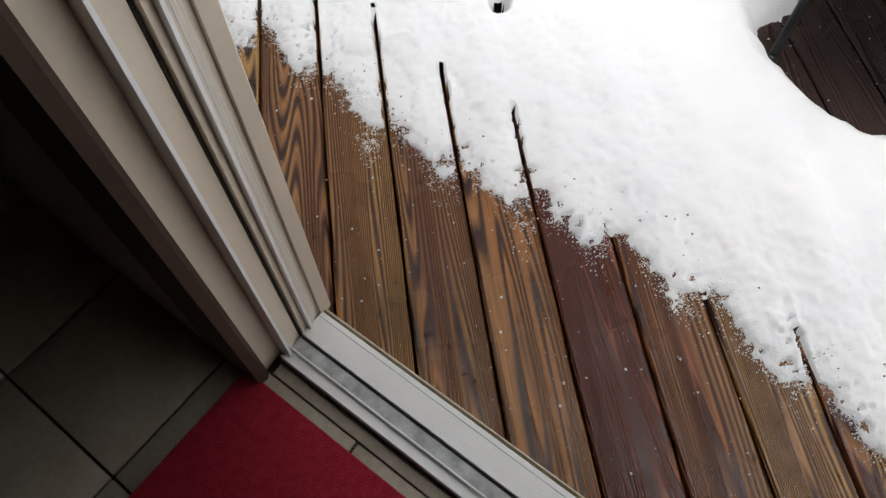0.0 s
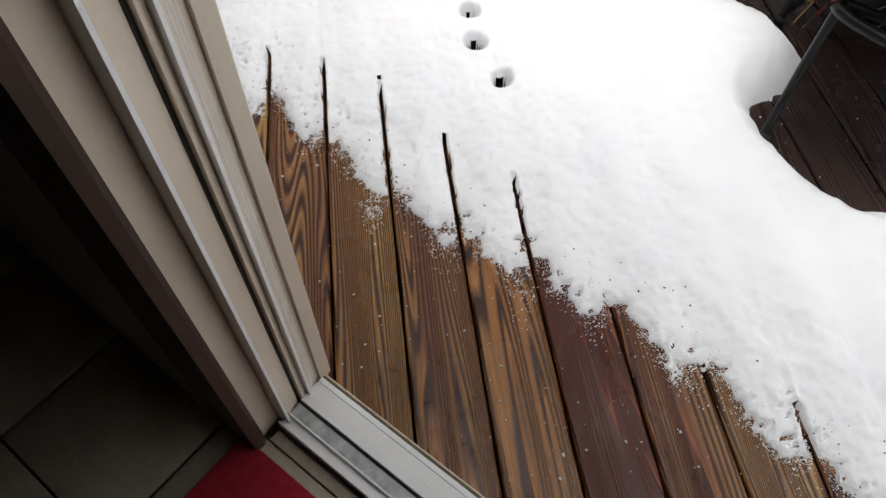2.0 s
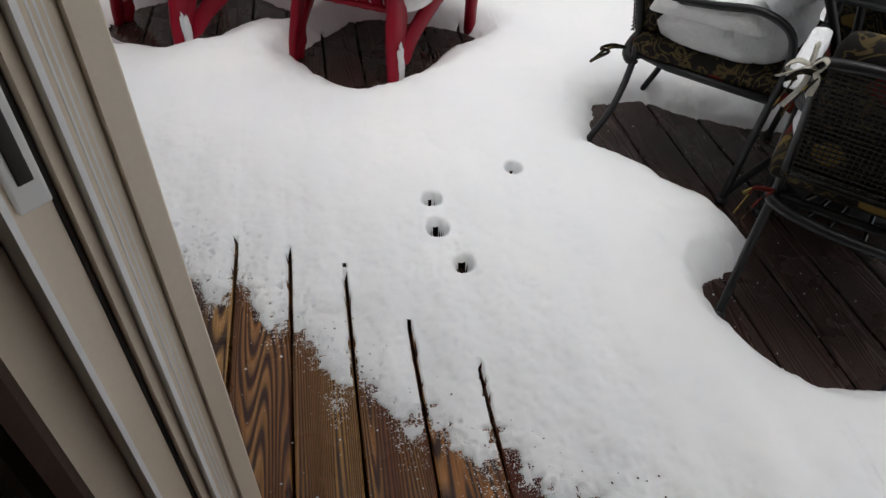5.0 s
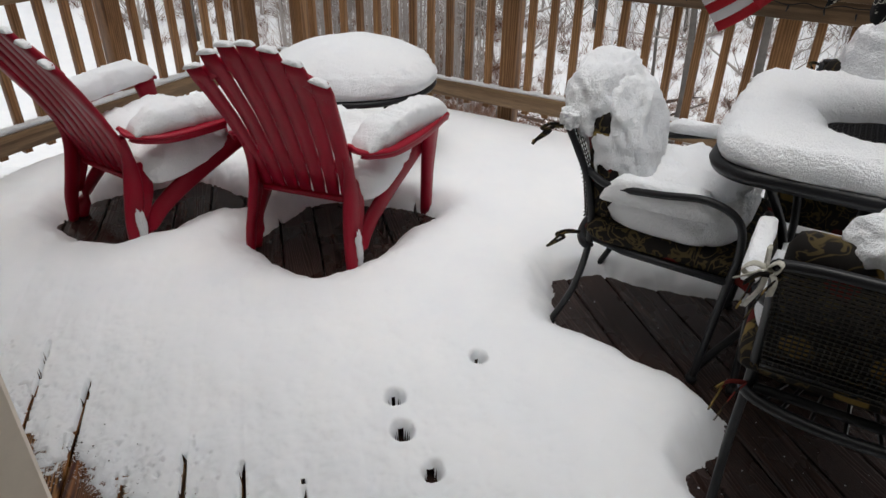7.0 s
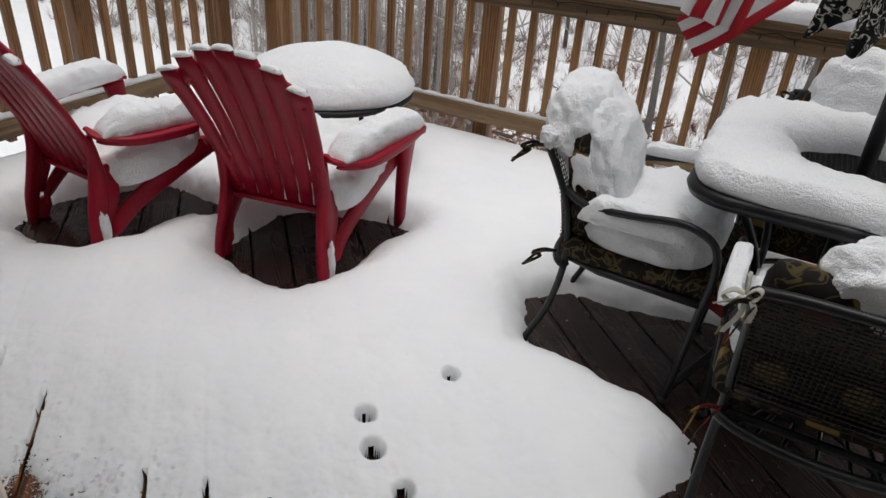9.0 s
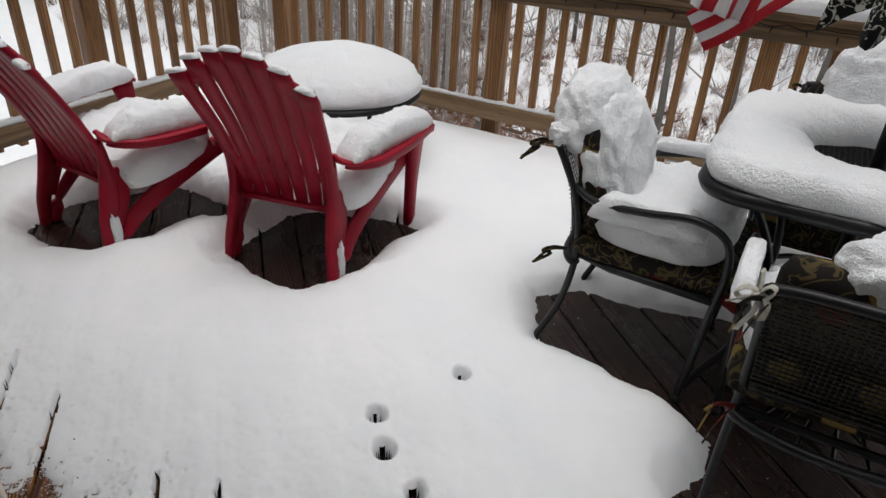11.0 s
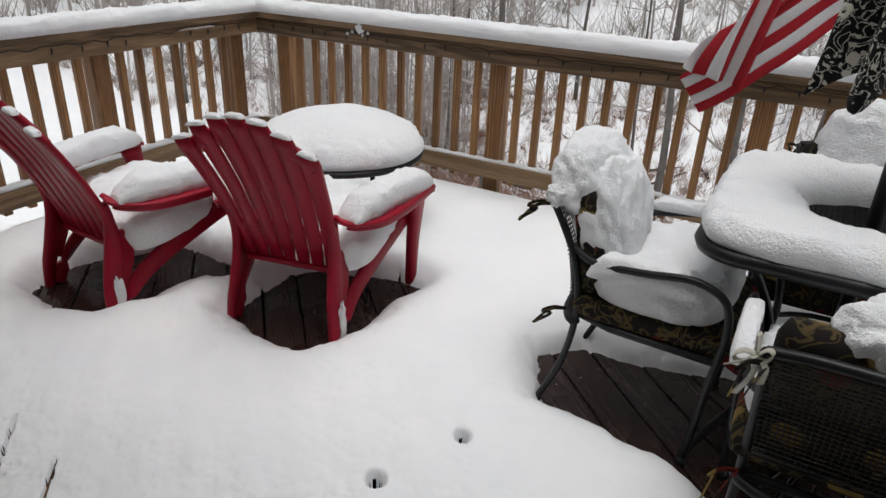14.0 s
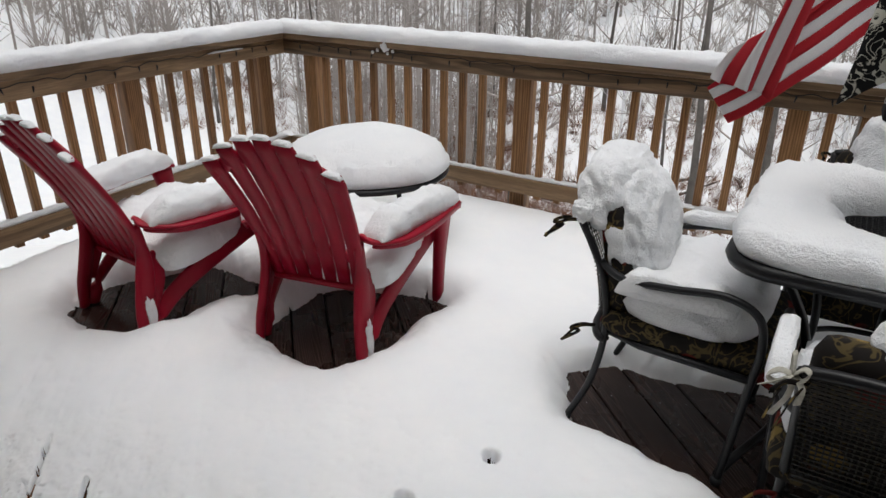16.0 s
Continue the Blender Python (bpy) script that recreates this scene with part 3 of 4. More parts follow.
def specks(name, rows, mat, label, category):
    """Tiny octahedral grains in one mesh: rows of x, y, z, radius, flatness."""
    r = np.array(rows)
    rs = np.random.RandomState(7)
    unit = np.array([(1, 0, 0), (0, 1, 0), (-1, 0, 0), (0, -1, 0), (0, 0, 1), (0, 0, -1)], float)
    turn = rs.uniform(0, 6.28, len(r))
    c, s = np.cos(turn), np.sin(turn)
    ux = unit[None, :, 0] * c[:, None] - unit[None, :, 1] * s[:, None]
    uy = (unit[None, :, 0] * s[:, None] + unit[None, :, 1] * c[:, None]) * rs.uniform(0.6, 1.3, len(r))[:, None]
    co = np.stack([r[:, 0:1] + ux * r[:, 3:4], r[:, 1:2] + uy * r[:, 3:4], r[:, 2:3] + unit[None, :, 2] * r[:, 3:4] * r[:, 4:5]], -1).reshape(-1, 3)
    tri = np.array([(0, 1, 4), (1, 2, 4), (2, 3, 4), (3, 0, 4), (1, 0, 5), (2, 1, 5), (3, 2, 5), (0, 3, 5)])
    faces = (np.arange(len(r))[:, None, None] * 6 + tri[None]).reshape(-1, 3)
    me = bpy.data.meshes.new(name)
    me.from_pydata(co.tolist(), [], faces.tolist())
    me.polygons.foreach_set("use_smooth", np.ones(len(me.polygons), bool))
    me.materials.append(mat)
    return tagged(new(name, me), label, category, "settled snow", "stuff")


def crumbs():
    """Loose flakes on the bare boards, granular slush along the melting edge, and dark grains for drip holes in it."""
    rs = np.random.RandomState(12)
    rows, drip_grains = [], []
    for _ in range(330):
        p = HOUSE @ Vector((rs.uniform(-0.6, 1.6), rs.uniform(-0.07, 0.40), 0))
        r = 0.0010 + 0.0026 * rs.rand() ** 4 + (0.0025 if rs.rand() < 0.05 else 0)
        rows.append((p.x, p.y, r * 0.4, r, 0.5))
    for _ in range(110):
        r = 0.0010 + 0.0025 * rs.rand() ** 3
        rows.append((rs.uniform(1.15, 1.75), rs.uniform(0.05, 1.2), r * 0.4, r, 0.6))
    a, o = rs.uniform(-0.9, 1.9, 150000), rs.uniform(0.22, 0.49, 150000)
    gx_, gy_ = a * 0.7133 + o * 0.7009, o * 0.7133 - a * 0.7009
    inner = melt(gx_, gy_)[0]
    chance = np.where(inner < 0, np.exp(inner / 0.013), np.exp(-inner / 0.030)) + 0.02 * (np.abs(inner) < 0.05)
    q = np.abs(gx_ / PITCH - np.round(gx_ / PITCH)) * PITCH
    pick = (rs.rand(150000) < chance) & (q > 0.006) & (np.abs(inner) < 0.08)
    for x_, y_, i_ in zip(gx_[pick], gy_[pick], inner[pick]):
        r = 0.0006 + 0.0016 * rs.rand() ** 2
        rows.append((x_, y_, r * 0.5 + (0.003 + 0.16 * i_ if i_ > 0 else 0), r, 0.8))
    specks("snow_grains", rows, SNOW, "scattered snow crumbs and slush grains on wet boards", "snow")
    # dark grains stand in for melted holes that open onto the deck
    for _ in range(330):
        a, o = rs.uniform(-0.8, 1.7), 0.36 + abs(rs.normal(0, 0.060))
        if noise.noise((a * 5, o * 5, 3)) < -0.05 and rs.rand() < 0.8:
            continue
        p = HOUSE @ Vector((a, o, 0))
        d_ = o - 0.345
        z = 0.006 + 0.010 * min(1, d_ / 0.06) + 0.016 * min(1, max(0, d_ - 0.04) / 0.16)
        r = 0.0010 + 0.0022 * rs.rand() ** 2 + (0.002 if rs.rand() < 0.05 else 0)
        drip_grains.append((p.x, p.y, z, r, 0.9))
    beads = []
    for _ in range(2600):
        p = HOUSE @ Vector((rs.uniform(-0.5, 1.7), rs.uniform(-0.06, 0.36), 0))
        q = p.x / PITCH
        if abs(q - round(q)) * PITCH < 0.010 or noise.noise((p.x * 9, p.y * 5, 8)) < 0.12:
            continue
        r = 0.0012 + 0.0036 * rs.rand() ** 2
        beads.append((p.x, p.y, 0.0002, r, 0.38))
    specks("water_beads", beads, WATER, "clear water beads standing on the wet boards", "water")
    # the dark grains are drip holes, not litter
    specks("debris", drip_grains, DRIP_DARK, "dark specks standing in for drip holes in melting snow", "debris")


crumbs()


# ---- house ----
house = thing("wall_house", HOUSE, "pale house wall around an open sliding door", "wall", kind="structure")
JAMB, OPEN = 0.262, 1.30   # ends of the door opening along the wall
for a, b, z0, z1 in ((-4.0, JAMB - 0.10, -2.6, 2.7), (OPEN + 0.1, 6.0, -2.6, 2.7), (JAMB - 0.10, OPEN + 0.1, 2.1, 2.7), (JAMB - 0.10, OPEN + 0.1, -2.6, -0.06)):
    bm = bmesh.new()
    box(bm, ((a + b) / 2, -0.185, (z0 + z1) / 2), (b - a, 0.17, z1 - z0), None, 0)
    part("wall_panel", bm, SIDING, house, smooth=False)
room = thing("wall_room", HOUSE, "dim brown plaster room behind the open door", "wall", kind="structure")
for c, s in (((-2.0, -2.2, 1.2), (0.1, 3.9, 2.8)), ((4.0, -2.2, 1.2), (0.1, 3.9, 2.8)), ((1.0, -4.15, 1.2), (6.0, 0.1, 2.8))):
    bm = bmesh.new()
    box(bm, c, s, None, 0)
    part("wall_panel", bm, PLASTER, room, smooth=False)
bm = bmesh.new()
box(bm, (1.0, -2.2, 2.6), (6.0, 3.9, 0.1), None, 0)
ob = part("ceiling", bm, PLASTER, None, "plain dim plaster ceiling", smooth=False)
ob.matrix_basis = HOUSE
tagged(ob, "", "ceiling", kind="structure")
bm = bmesh.new()
box(bm, (1.0, -2.2, -0.06), (6.0, 3.9, 0.08), None, 0)
floor = part("floor_room", bm, DARK_FILL, None, "dark bedding under the beige floor tiles", smooth=False)
floor.matrix_basis = HOUSE
tagged(floor, "", "floor", kind="structure")
for i in range(12):
    for j in range(5):
        bm = bmesh.new()
        box(bm, (-0.9 + 0.305 * i + random.uniform(-0.001, 0.001), -0.39 - 0.305 * j, -0.017), (0.299, 0.299, 0.012), None, 0.002)
        part("tile", bm, TILE, floor)
bm = bmesh.new()
box(bm, (1.0, 0.04, 2.75), (10.4, 0.68, 0.08), None, 0.004)
ob = part("eave", bm, SIDING, None, "pale boxed roof eave over the house wall", smooth=False)
ob.matrix_basis = HOUSE
tagged(ob, "", "eave", kind="structure")

jamb = thing("door_frame", HOUSE, "taupe vinyl sliding door jamb with channels and keeper", "door frame", kind="structure")


def upright(name, x0, x1, y0, y1, mat, label="", z0=-0.01, z1=2.1, bevel=0.002):
    bm = bmesh.new()
    box(bm, ((x0 + x1) / 2, (y0 + y1) / 2, (z0 + z1) / 2), (x1 - x0, y1 - y0, z1 - z0), None, bevel)
    return part(name, bm, mat, jamb, label, smooth=False)


def profile(name, pts, mat, label="", z0=-0.01, z1=2.1):
    """An upright extrusion of a plan outline."""
    bm = bmesh.new()
    lo, hi = [bm.verts.new((x, y, z0)) for x, y in pts], [bm.verts.new((x, y, z1)) for x, y in pts]
    for k in range(len(pts)):
        q = (k + 1) % len(pts)
        bm.faces.new((lo[k], lo[q], hi[q], hi[k]))
    bm.faces.new(lo[::-1])
    bm.faces.new(hi)
    bmesh.ops.recalc_face_normals(bm, faces=bm.faces)
    return part(name, bm, mat, jamb, label, smooth=False)


S = JAMB
B = S - 0.10
profile("outer_casing", ((B, -0.066), (S - 0.006, -0.066), (S - 0.001, -0.070), (S + 0.001, -0.096), (B, -0.096)), VINYL)
profile("screen_channel", ((B, -0.097), (S - 0.006, -0.097), (S - 0.005, -0.104), (S + 0.002, -0.125), (B, -0.125)), VINYL)
# ribs and fins in white: bright lit ridge lines put into the colour
for y in (-0.106, -0.112, -0.118):
    profile("rib", ((B, y), (S - 0.0015 - (y + 0.112) * 0.4, y), (S - 0.0015 - (y + 0.112) * 0.4, y - 0.002), (B, y - 0.002)), WHITE)
profile("channel_fin", ((S - 0.02, -0.126), (S + 0.007, -0.127), (S + 0.009, -0.133), (S - 0.02, -0.133)), WHITE)
profile("channel_back", ((B, -0.134), (S - 0.004, -0.134), (S + 0.003, -0.147), (B, -0.147)), VINYL)
profile("gasket", ((B, -0.148), (S - 0.007, -0.148), (S - 0.007, -0.1525), (B, -0.1525)), DARK_FILL)
profile("latch_channel", ((B, -0.154), (S - 0.007, -0.154), (S + 0.003, -0.189), (B, -0.189)), VINYL)
# white instead of taupe paints in this fin's lit edge
profile("inner_fin", ((S - 0.03, -0.190), (S + 0.013, -0.190), (S + 0.015, -0.196), (S - 0.03, -0.197)), WHITE)
profile("inner_channel", ((B, -0.198), (S - 0.016, -0.198), (S - 0.014, -0.240), (B, -0.240)), VINYL)
profile("inner_casing", ((B - 0.02, -0.241), (S - 0.006, -0.241), (S + 0.001, -0.250), (S - 0.001, -0.268), (B - 0.02, -0.272)), DARKWOOD, "dark stained inner casing")
keeper = upright("keeper", S - 0.012, S + 0.007, -0.183, -0.157, WHITE, "white latch keeper with a dark slot", 0.965, 1.075)
# no opening is cut: a dark block stands for the shaded slot
bm = bmesh.new()
box(bm, (S + 0.0068, -0.170, 1.02), (0.004, 0.012, 0.062), None, 0.001)
part("slot", bm, DARK_FILL, keeper)
upright("far_jamb", OPEN, OPEN + 0.1, -0.272, -0.066, VINYL)

sill = thing("door_sill", HOUSE, "white ribbed sliding door sill with a dirty track", "door sill", kind="structure")


def sill_bar(name, y0, y1, z0, z1, mat, bevel=0.0015):
    bm = bmesh.new()
    box(bm, ((S + OPEN) / 2, (y0 + y1) / 2, (z0 + z1) / 2), (OPEN - S, y1 - y0, z1 - z0), None, bevel)
    return part(name, bm, mat, sill, smooth=False)


sill_bar("outer_lip", -0.0865, -0.083, -0.03, 0.012, VINYL)
sill_bar("weatherstrip", -0.0915, -0.087, -0.03, 0.010, PILE)
sill_bar("outer_bed", -0.1028, -0.092, -0.03, 0.0135, WHITE)
for i in range(9):
    sill_bar("rib", -0.1085 - 0.0052 * i, -0.1033 - 0.0052 * i, -0.03, 0.013 + 0.0002 * i, WHITE, 0.0005)
sill_bar("groove", -0.1555, -0.151, -0.03, 0.004, DARK_FILL)
sill_bar("track_bed", -0.182, -0.156, -0.03, 0.008, GROOVE)
sill_bar("track_rail", -0.186, -0.1825, -0.03, 0.022, WHITE)
sill_bar("inner_bed", -0.204, -0.1865, -0.03, 0.009, WHITE)
sill_bar("inner_lip", -0.209, -0.2045, -0.03, 0.020, WHITE)
sill_bar("threshold_strip", -0.2145, -0.2095, -0.03, -0.002, DARKWOOD)
sill_bar("edge_tile", -0.2375, -0.215, -0.03, -0.010, TILE)

bm = bmesh.new()
box(bm, (0.62, -0.262 - 0.25, -0.006), (0.80, 0.50, 0.010), None, 0.004)
ob = part("door_mat", bm, MAT, None)
ob.matrix_basis = HOUSE
tagged(ob, "red woven door mat on beige floor tiles", "mat")


# ---- red adirondack chairs ----
def red_chair(m, label):
    ch = thing("adirondack_chair", m, label, "chair", "red resin chairs")
    # backrest slats, fanned and arched
    for i in range(7):
        u = (i - 3) / 3
        top = Vector((u * 0.222, -0.20 + 0.03 * u * u, 0.86 - 0.10 * u * u))
        low = Vector((u * 0.165, 0.085, 0.235))
        pts = [low.lerp(top, t) + Vector((0, -0.03 * math.sin(math.pi * t) * -1, 0)) for t in (0, 0.2, 0.4, 0.6, 0.8, 0.93, 1.0)]
        bm = bmesh.new()
        wid = [0.0475 + 0.019 * t for t in (0, 0.2, 0.4, 0.6, 0.8)] + [0.071, 0.056]
        plank(bm, pts, wid, 0.020, (1, 0.0, 0), 0.005)
        part("back_slat", bm, RED, ch)
    for t, w in ((0.90, 0.47), (0.28, 0.38), (0.03, 0.36)):
        bm = bmesh.new()
        pts = []
        for k in range(9):
            u = (k - 4) / 4
            pts.append(Vector((u * w / 2, 0.085 + (-0.20 - 0.085) * t + 0.012 - 0.0 * u + 0.02 * u * u * t + (0.02 * math.sin(math.pi * t)), 0.235 + (0.86 - 0.235) * t - 0.10 * u * u * t)))
        plank(bm, pts, 0.05, 0.022, (0, -0.35, 0.93), 0.005)
        part("back_band", bm, RED, ch)
    # seat slats
    for i in range(7):
        t = i / 6
        y, z = 0.09 + 0.47 * t, 0.255 + 0.075 * t + 0.02 * math.sin(math.pi * t)
        w = 0.36 + 0.16 * t
        bm = bmesh.new()
        box(bm, (0, y, z), (w, 0.066, 0.022), Matrix.Translation((0, y, z)) @ pose(0, 0, 0, 10, 0, 0) @ Matrix.Translation((0, -y, -z)), 0.006)
        part("seat_slat", bm, RED, ch)
    for s in (-1, 1):
        # stringer from the front knee, curving down beside the rear leg
        bm = bmesh.new()
        pts = spline([(s * 0.296, 0.545, 0.345), (s * 0.280, 0.42, 0.300), (s * 0.252, 0.25, 0.222), (s * 0.232, 0.125, 0.150), (s * 0.220, 0.050, 0.075), (s * 0.217, 0.018, 0.0)], 5)
        n = len(pts)
        plank(bm, pts, [0.078 - 0.034 * (i / n) ** 2 for i in range(n)], 0.026, (0, 0.55, 0.83), 0.008)
        part("stringer", bm, RED, ch)
        # gusset between stringer and rear leg
        bm = bmesh.new()
        plank(bm, spline([(s * 0.217, 0.022, 0.115), (s * 0.214, 0.040, 0.19), (s * 0.206, 0.060, 0.26), (s * 0.200, 0.055, 0.33)], 4), [0.052 + 0.045 * math.sin(math.pi * i / 12) for i in range(13)], 0.016, (0.1 * s, 1, 0), 0.004)
        part("gusset", bm, RED, ch)
        bm = bmesh.new()
        pts = spline([(s * 0.216, -0.022, 0.0), (s * 0.212, -0.006, 0.10), (s * 0.204, 0.020, 0.20), (s * 0.198, 0.038, 0.30), (s * 0.198, 0.035, 0.38), (s * 0.200, 0.020, 0.450)], 5)
        n = len(pts)
        plank(bm, pts, [0.040 + 0.030 * math.sin(math.pi * min(1.0, i / n * 1.35)) for i in range(n)], 0.030, (0.35 * s, 1, 0.1), 0.008)
        part("rear_leg", bm, RED, ch)
        bm = bmesh.new()
        pts = spline([(s * 0.308, 0.528, 0.0), (s * 0.316, 0.522, 0.20), (s * 0.328, 0.515, 0.34), (s * 0.338, 0.505, 0.440)], 5)
        n = len(pts)
        plank(bm, pts, [0.044 + 0.062 * (i / n) ** 1.4 for i in range(n)], 0.042, (0.15 * s, 1, 0), 0.01)
        part("front_leg", bm, RED, ch)
        # thin arm, dipping past the back and rising to its front end
        bm = bmesh.new()
        pts = spline([(s * 0.196, 0.034, 0.476), (s * 0.236, 0.050, 0.460), (s * 0.294, 0.15, 0.450), (s * 0.332, 0.32, 0.453), (s * 0.346, 0.50, 0.460), (s * 0.346, 0.552, 0.452)], 5)
        n = len(pts)
        plank(bm, pts, [0.045 + 0.070 * min(1, i / 9) - (0.02 if i > n - 3 else 0) for i in range(n)], 0.018, (1, -0.25 * s, 0), 0.007)
        arm = part("armrest", bm, RED, ch)
        bm = bmesh.new()
        plank(bm, [p + Vector((s * (0.020 + 0.030 * min(1, i / 9)), 0, -0.012)) for i, p in enumerate(pts) if 2 < i < n - 1], 0.008, 0.030, (1, 0, 0), 0.003)
        part("rim", bm, RED, arm)
    return ch


def red_chair_snow(m, seed):
    for s in (-1, 1):
        snow_bar("arm_snow", m @ pose(s * 0.241, 0.045, 0.462, 0, 0, 90 - s * 12.5), 0.518, 0.126, 0.084, "white snow heaped on the red armrest", seed + 2 + s, 0.010, 0.09)
    snow_pad("seat_snow", m @ pose(0, 0.315, 0.270, 9, 0, 0), 0.284, 0.238, 0.128, "white snow filling the red chair seat", seed + 3, 4.5, 0.24)
    for i in range(7):
        u = (i - 3) / 3
        snow_bar("slat_snow", m @ pose(u * 0.222 - 0.033, -0.20 + 0.03 * u * u, 0.857 - 0.10 * u * u + 0.006 * u, 0, 13 * u, 0), 0.066, 0.030, 0.015, "small white snow cap on a red slat", seed + 10 + i, 0.006, 0.016)
    snow_heap("leg_snow", m @ pose(0.236, 0.010, 0.085, 0, 0, -10), (0.010, 0.016, 0.075), "white snow stuck in the leg fork", seed + 31, 0.45)


RED_R, RED_L = pose(0.364, 1.660, 0.0, 0, 0, -32.8), pose(-0.388, 2.038, 0.0, 0, 0, -47.8)
red_chair(RED_R, "red resin adirondack chair with snow on seat and arms")
red_chair(RED_L, "red resin adirondack chair beside another, snow on it")
red_chair_snow(RED_R, 20)
red_chair_snow(RED_L, 50)


# ---- round side table between the red chairs ----
def side_table(m):
    tb = thing("side_table", m, "black round metal side table under a snow mound", "table")
    bm = bmesh.new()
    ring = [(0.0, 0.40), (0.36, 0.40), (0.385, 0.405), (0.392, 0.418), (0.385, 0.43), (0.36, 0.432), (0.0, 0.432)]
    rows = []
    for k in range(40):
        a = 2 * math.pi * k / 40
        rows.append([bm.verts.new((r * math.cos(a), r * math.sin(a), z)) for r, z in ring[1:-1]])
    for k in range(40):
        p, q = rows[k], rows[(k + 1) % 40]
        for i in range(len(p) - 1):
            bm.faces.new((p[i], q[i], q[i + 1], p[i + 1]))
    bm.faces.new([r[0] for r in rows][::-1])
    bm.faces.new([r[-1] for r in rows])
    part("tabletop", bm, BLACK, tb)
    for k in range(4):
        a = math.pi / 4 + math.pi / 2 * k
        bm = bmesh.new()
        tube(bm, spline([(0.30 * math.cos(a), 0.30 * math.sin(a), 0.40), (0.25 * math.cos(a), 0.25 * math.sin(a), 0.22), (0.32 * math.cos(a), 0.32 * math.sin(a), 0.0)], 6), 0.013)
        part("leg", bm, BLACK, tb)
    return tb


SIDE = pose(0.70, 2.55, 0.0)
side_table(SIDE)
snow_pad("table_snow", SIDE @ pose(0, 0, 0.430), 0.378, 0.378, 0.082, "tall white snow mound on the round table", 77, 2.2, 0.10, 0.0, 0.105)


# ---- black metal patio chairs ----
def ribbon(bm, pts, w=0.012):
    plank(bm, pts, w, 0.003, (0.3, 0.2, 1), 0.001)


def patio_chair(m, label, frosted=False):
    ch = thing("patio_chair", m, label, "chair", "black patio chairs")
    for s in (-1, 1):
        bm = bmesh.new()
        tube(bm, spline([(s * 0.202, -0.012, 0.006), (s * 0.205, 0.055, 0.18), (s * 0.203, 0.082, 0.36), (s * 0.206, 0.062, 0.52), (s * 0.212, 0.015, 0.63), (s * 0.220, -0.030, 0.715)], 6), 0.0108)
        part("rear_post", bm, BLACK, ch)
        bm = bmesh.new()
        tube(bm, spline([(s * 0.200, 0.045, 0.575), (s * 0.240, 0.13, 0.560), (s * 0.262, 0.27, 0.580), (s * 0.268, 0.40, 0.600), (s * 0.268, 0.485, 0.565), (s * 0.262, 0.505, 0.47), (s * 0.252, 0.495, 0.36), (s * 0.24, 0.478, 0.15), (s * 0.232, 0.465, 0.006)], 6), 0.0112)
        leg = part("arm_and_leg", bm, BLACK, ch)
        for fx, y in ((0.202, -0.012), (0.232, 0.465)):
            bm = bmesh.new()
            tube(bm, [(s * fx, y, 0.0), (s * fx, y, 0.012), (s * fx, y, 0.026)], [0.015, 0.018, 0.013], 10)
            part("foot_cap", bm, BLACK, ch)
        bm = bmesh.new()
        tube(bm, [(s * 0.192, 0.08, 0.360), (s * 0.236, 0.20, 0.366), (s * 0.252, 0.50, 0.375)], 0.011)
        part("seat_rail", bm, BLACK, ch)
    for pts in (((-0.220, -0.030, 0.715), (-0.12, -0.038, 0.728), (0.12, -0.038, 0.728), (0.220, -0.030, 0.715)), ((-0.190, 0.080, 0.345), (0.190, 0.080, 0.345)), ((-0.252, 0.50, 0.365), (0.252, 0.50, 0.365)), ((-0.192, 0.075, 0.42), (0.192, 0.075, 0.42))):
        bm = bmesh.new()
        tube(bm, spline(pts, 6), 0.0115)
        part("crossbar", bm, BLACK, ch)
    # seat pan with a bowed rear rim and radial straps
    bm = bmesh.new()
    rim = [Vector((0.212 * math.sin(a), 0.085 - 0.070 * max(0.0, math.cos(a)), 0.338)) for a in [radians(-90 + 180 * k / 16) for k in range(17)]]
    tube(bm, rim, 0.013)
    tube(bm, [p * 0.86 + Vector((0, 0.014, 0.034)) for p in rim], 0.007, 6)
    part("seat_rim", bm, BLACK, ch)
    for k in range(2, 15, 2):
        bm = bmesh.new()
        tube(bm, [rim[k], rim[k] * 0.86 + Vector((0, 0.014, 0.034)), Vector((rim[k].x * 0.55, 0.16, 0.352))], 0.0055, 5)
        part("seat_strap", bm, BLACK, ch)
    # woven metal panel of the back
    bm = bmesh.new()
    for i in range(34):
        x = -0.222 + 0.444 * i / 33
        tube(bm, [(x * 0.86, 0.058, 0.42), (x * 0.90, 0.035, 0.56), (x, -0.030, 0.72)], 0.0022, 4)
    for j in range(25):
        t = j / 24
        z = 0.42 + 0.30 * t
        y = 0.052 - 0.09 * t * t - 0.002
        tube(bm, [(-0.192 - 0.026 * t, y, z), (0.192 + 0.026 * t, y, z)], 0.0022, 4)
    part("back_mesh", bm, MESH, ch)
    # cushions
    bm = bmesh.new()
    rings = []
    for k in range(21):
        # rounded pad, drooping over the front rail
        t = k / 20
        e = max(0.02, 1 - abs(2 * t - 1) ** 7) ** (1 / 3)
        y, z = 0.070 + 0.500 * t, 0.403 - 0.055 * max(0.0, (t - 0.78) / 0.22) ** 2
        rings.append([bm.verts.new((0.243 * math.copysign(abs(math.cos(a)) ** 0.35, math.cos(a)) * (0.9 + 0.1 * e), y, z + 0.043 * math.copysign(abs(math.sin(a)) ** 0.6, math.sin(a)) * e)) for a in [2 * math.pi * i / 28 for i in range(28)]])
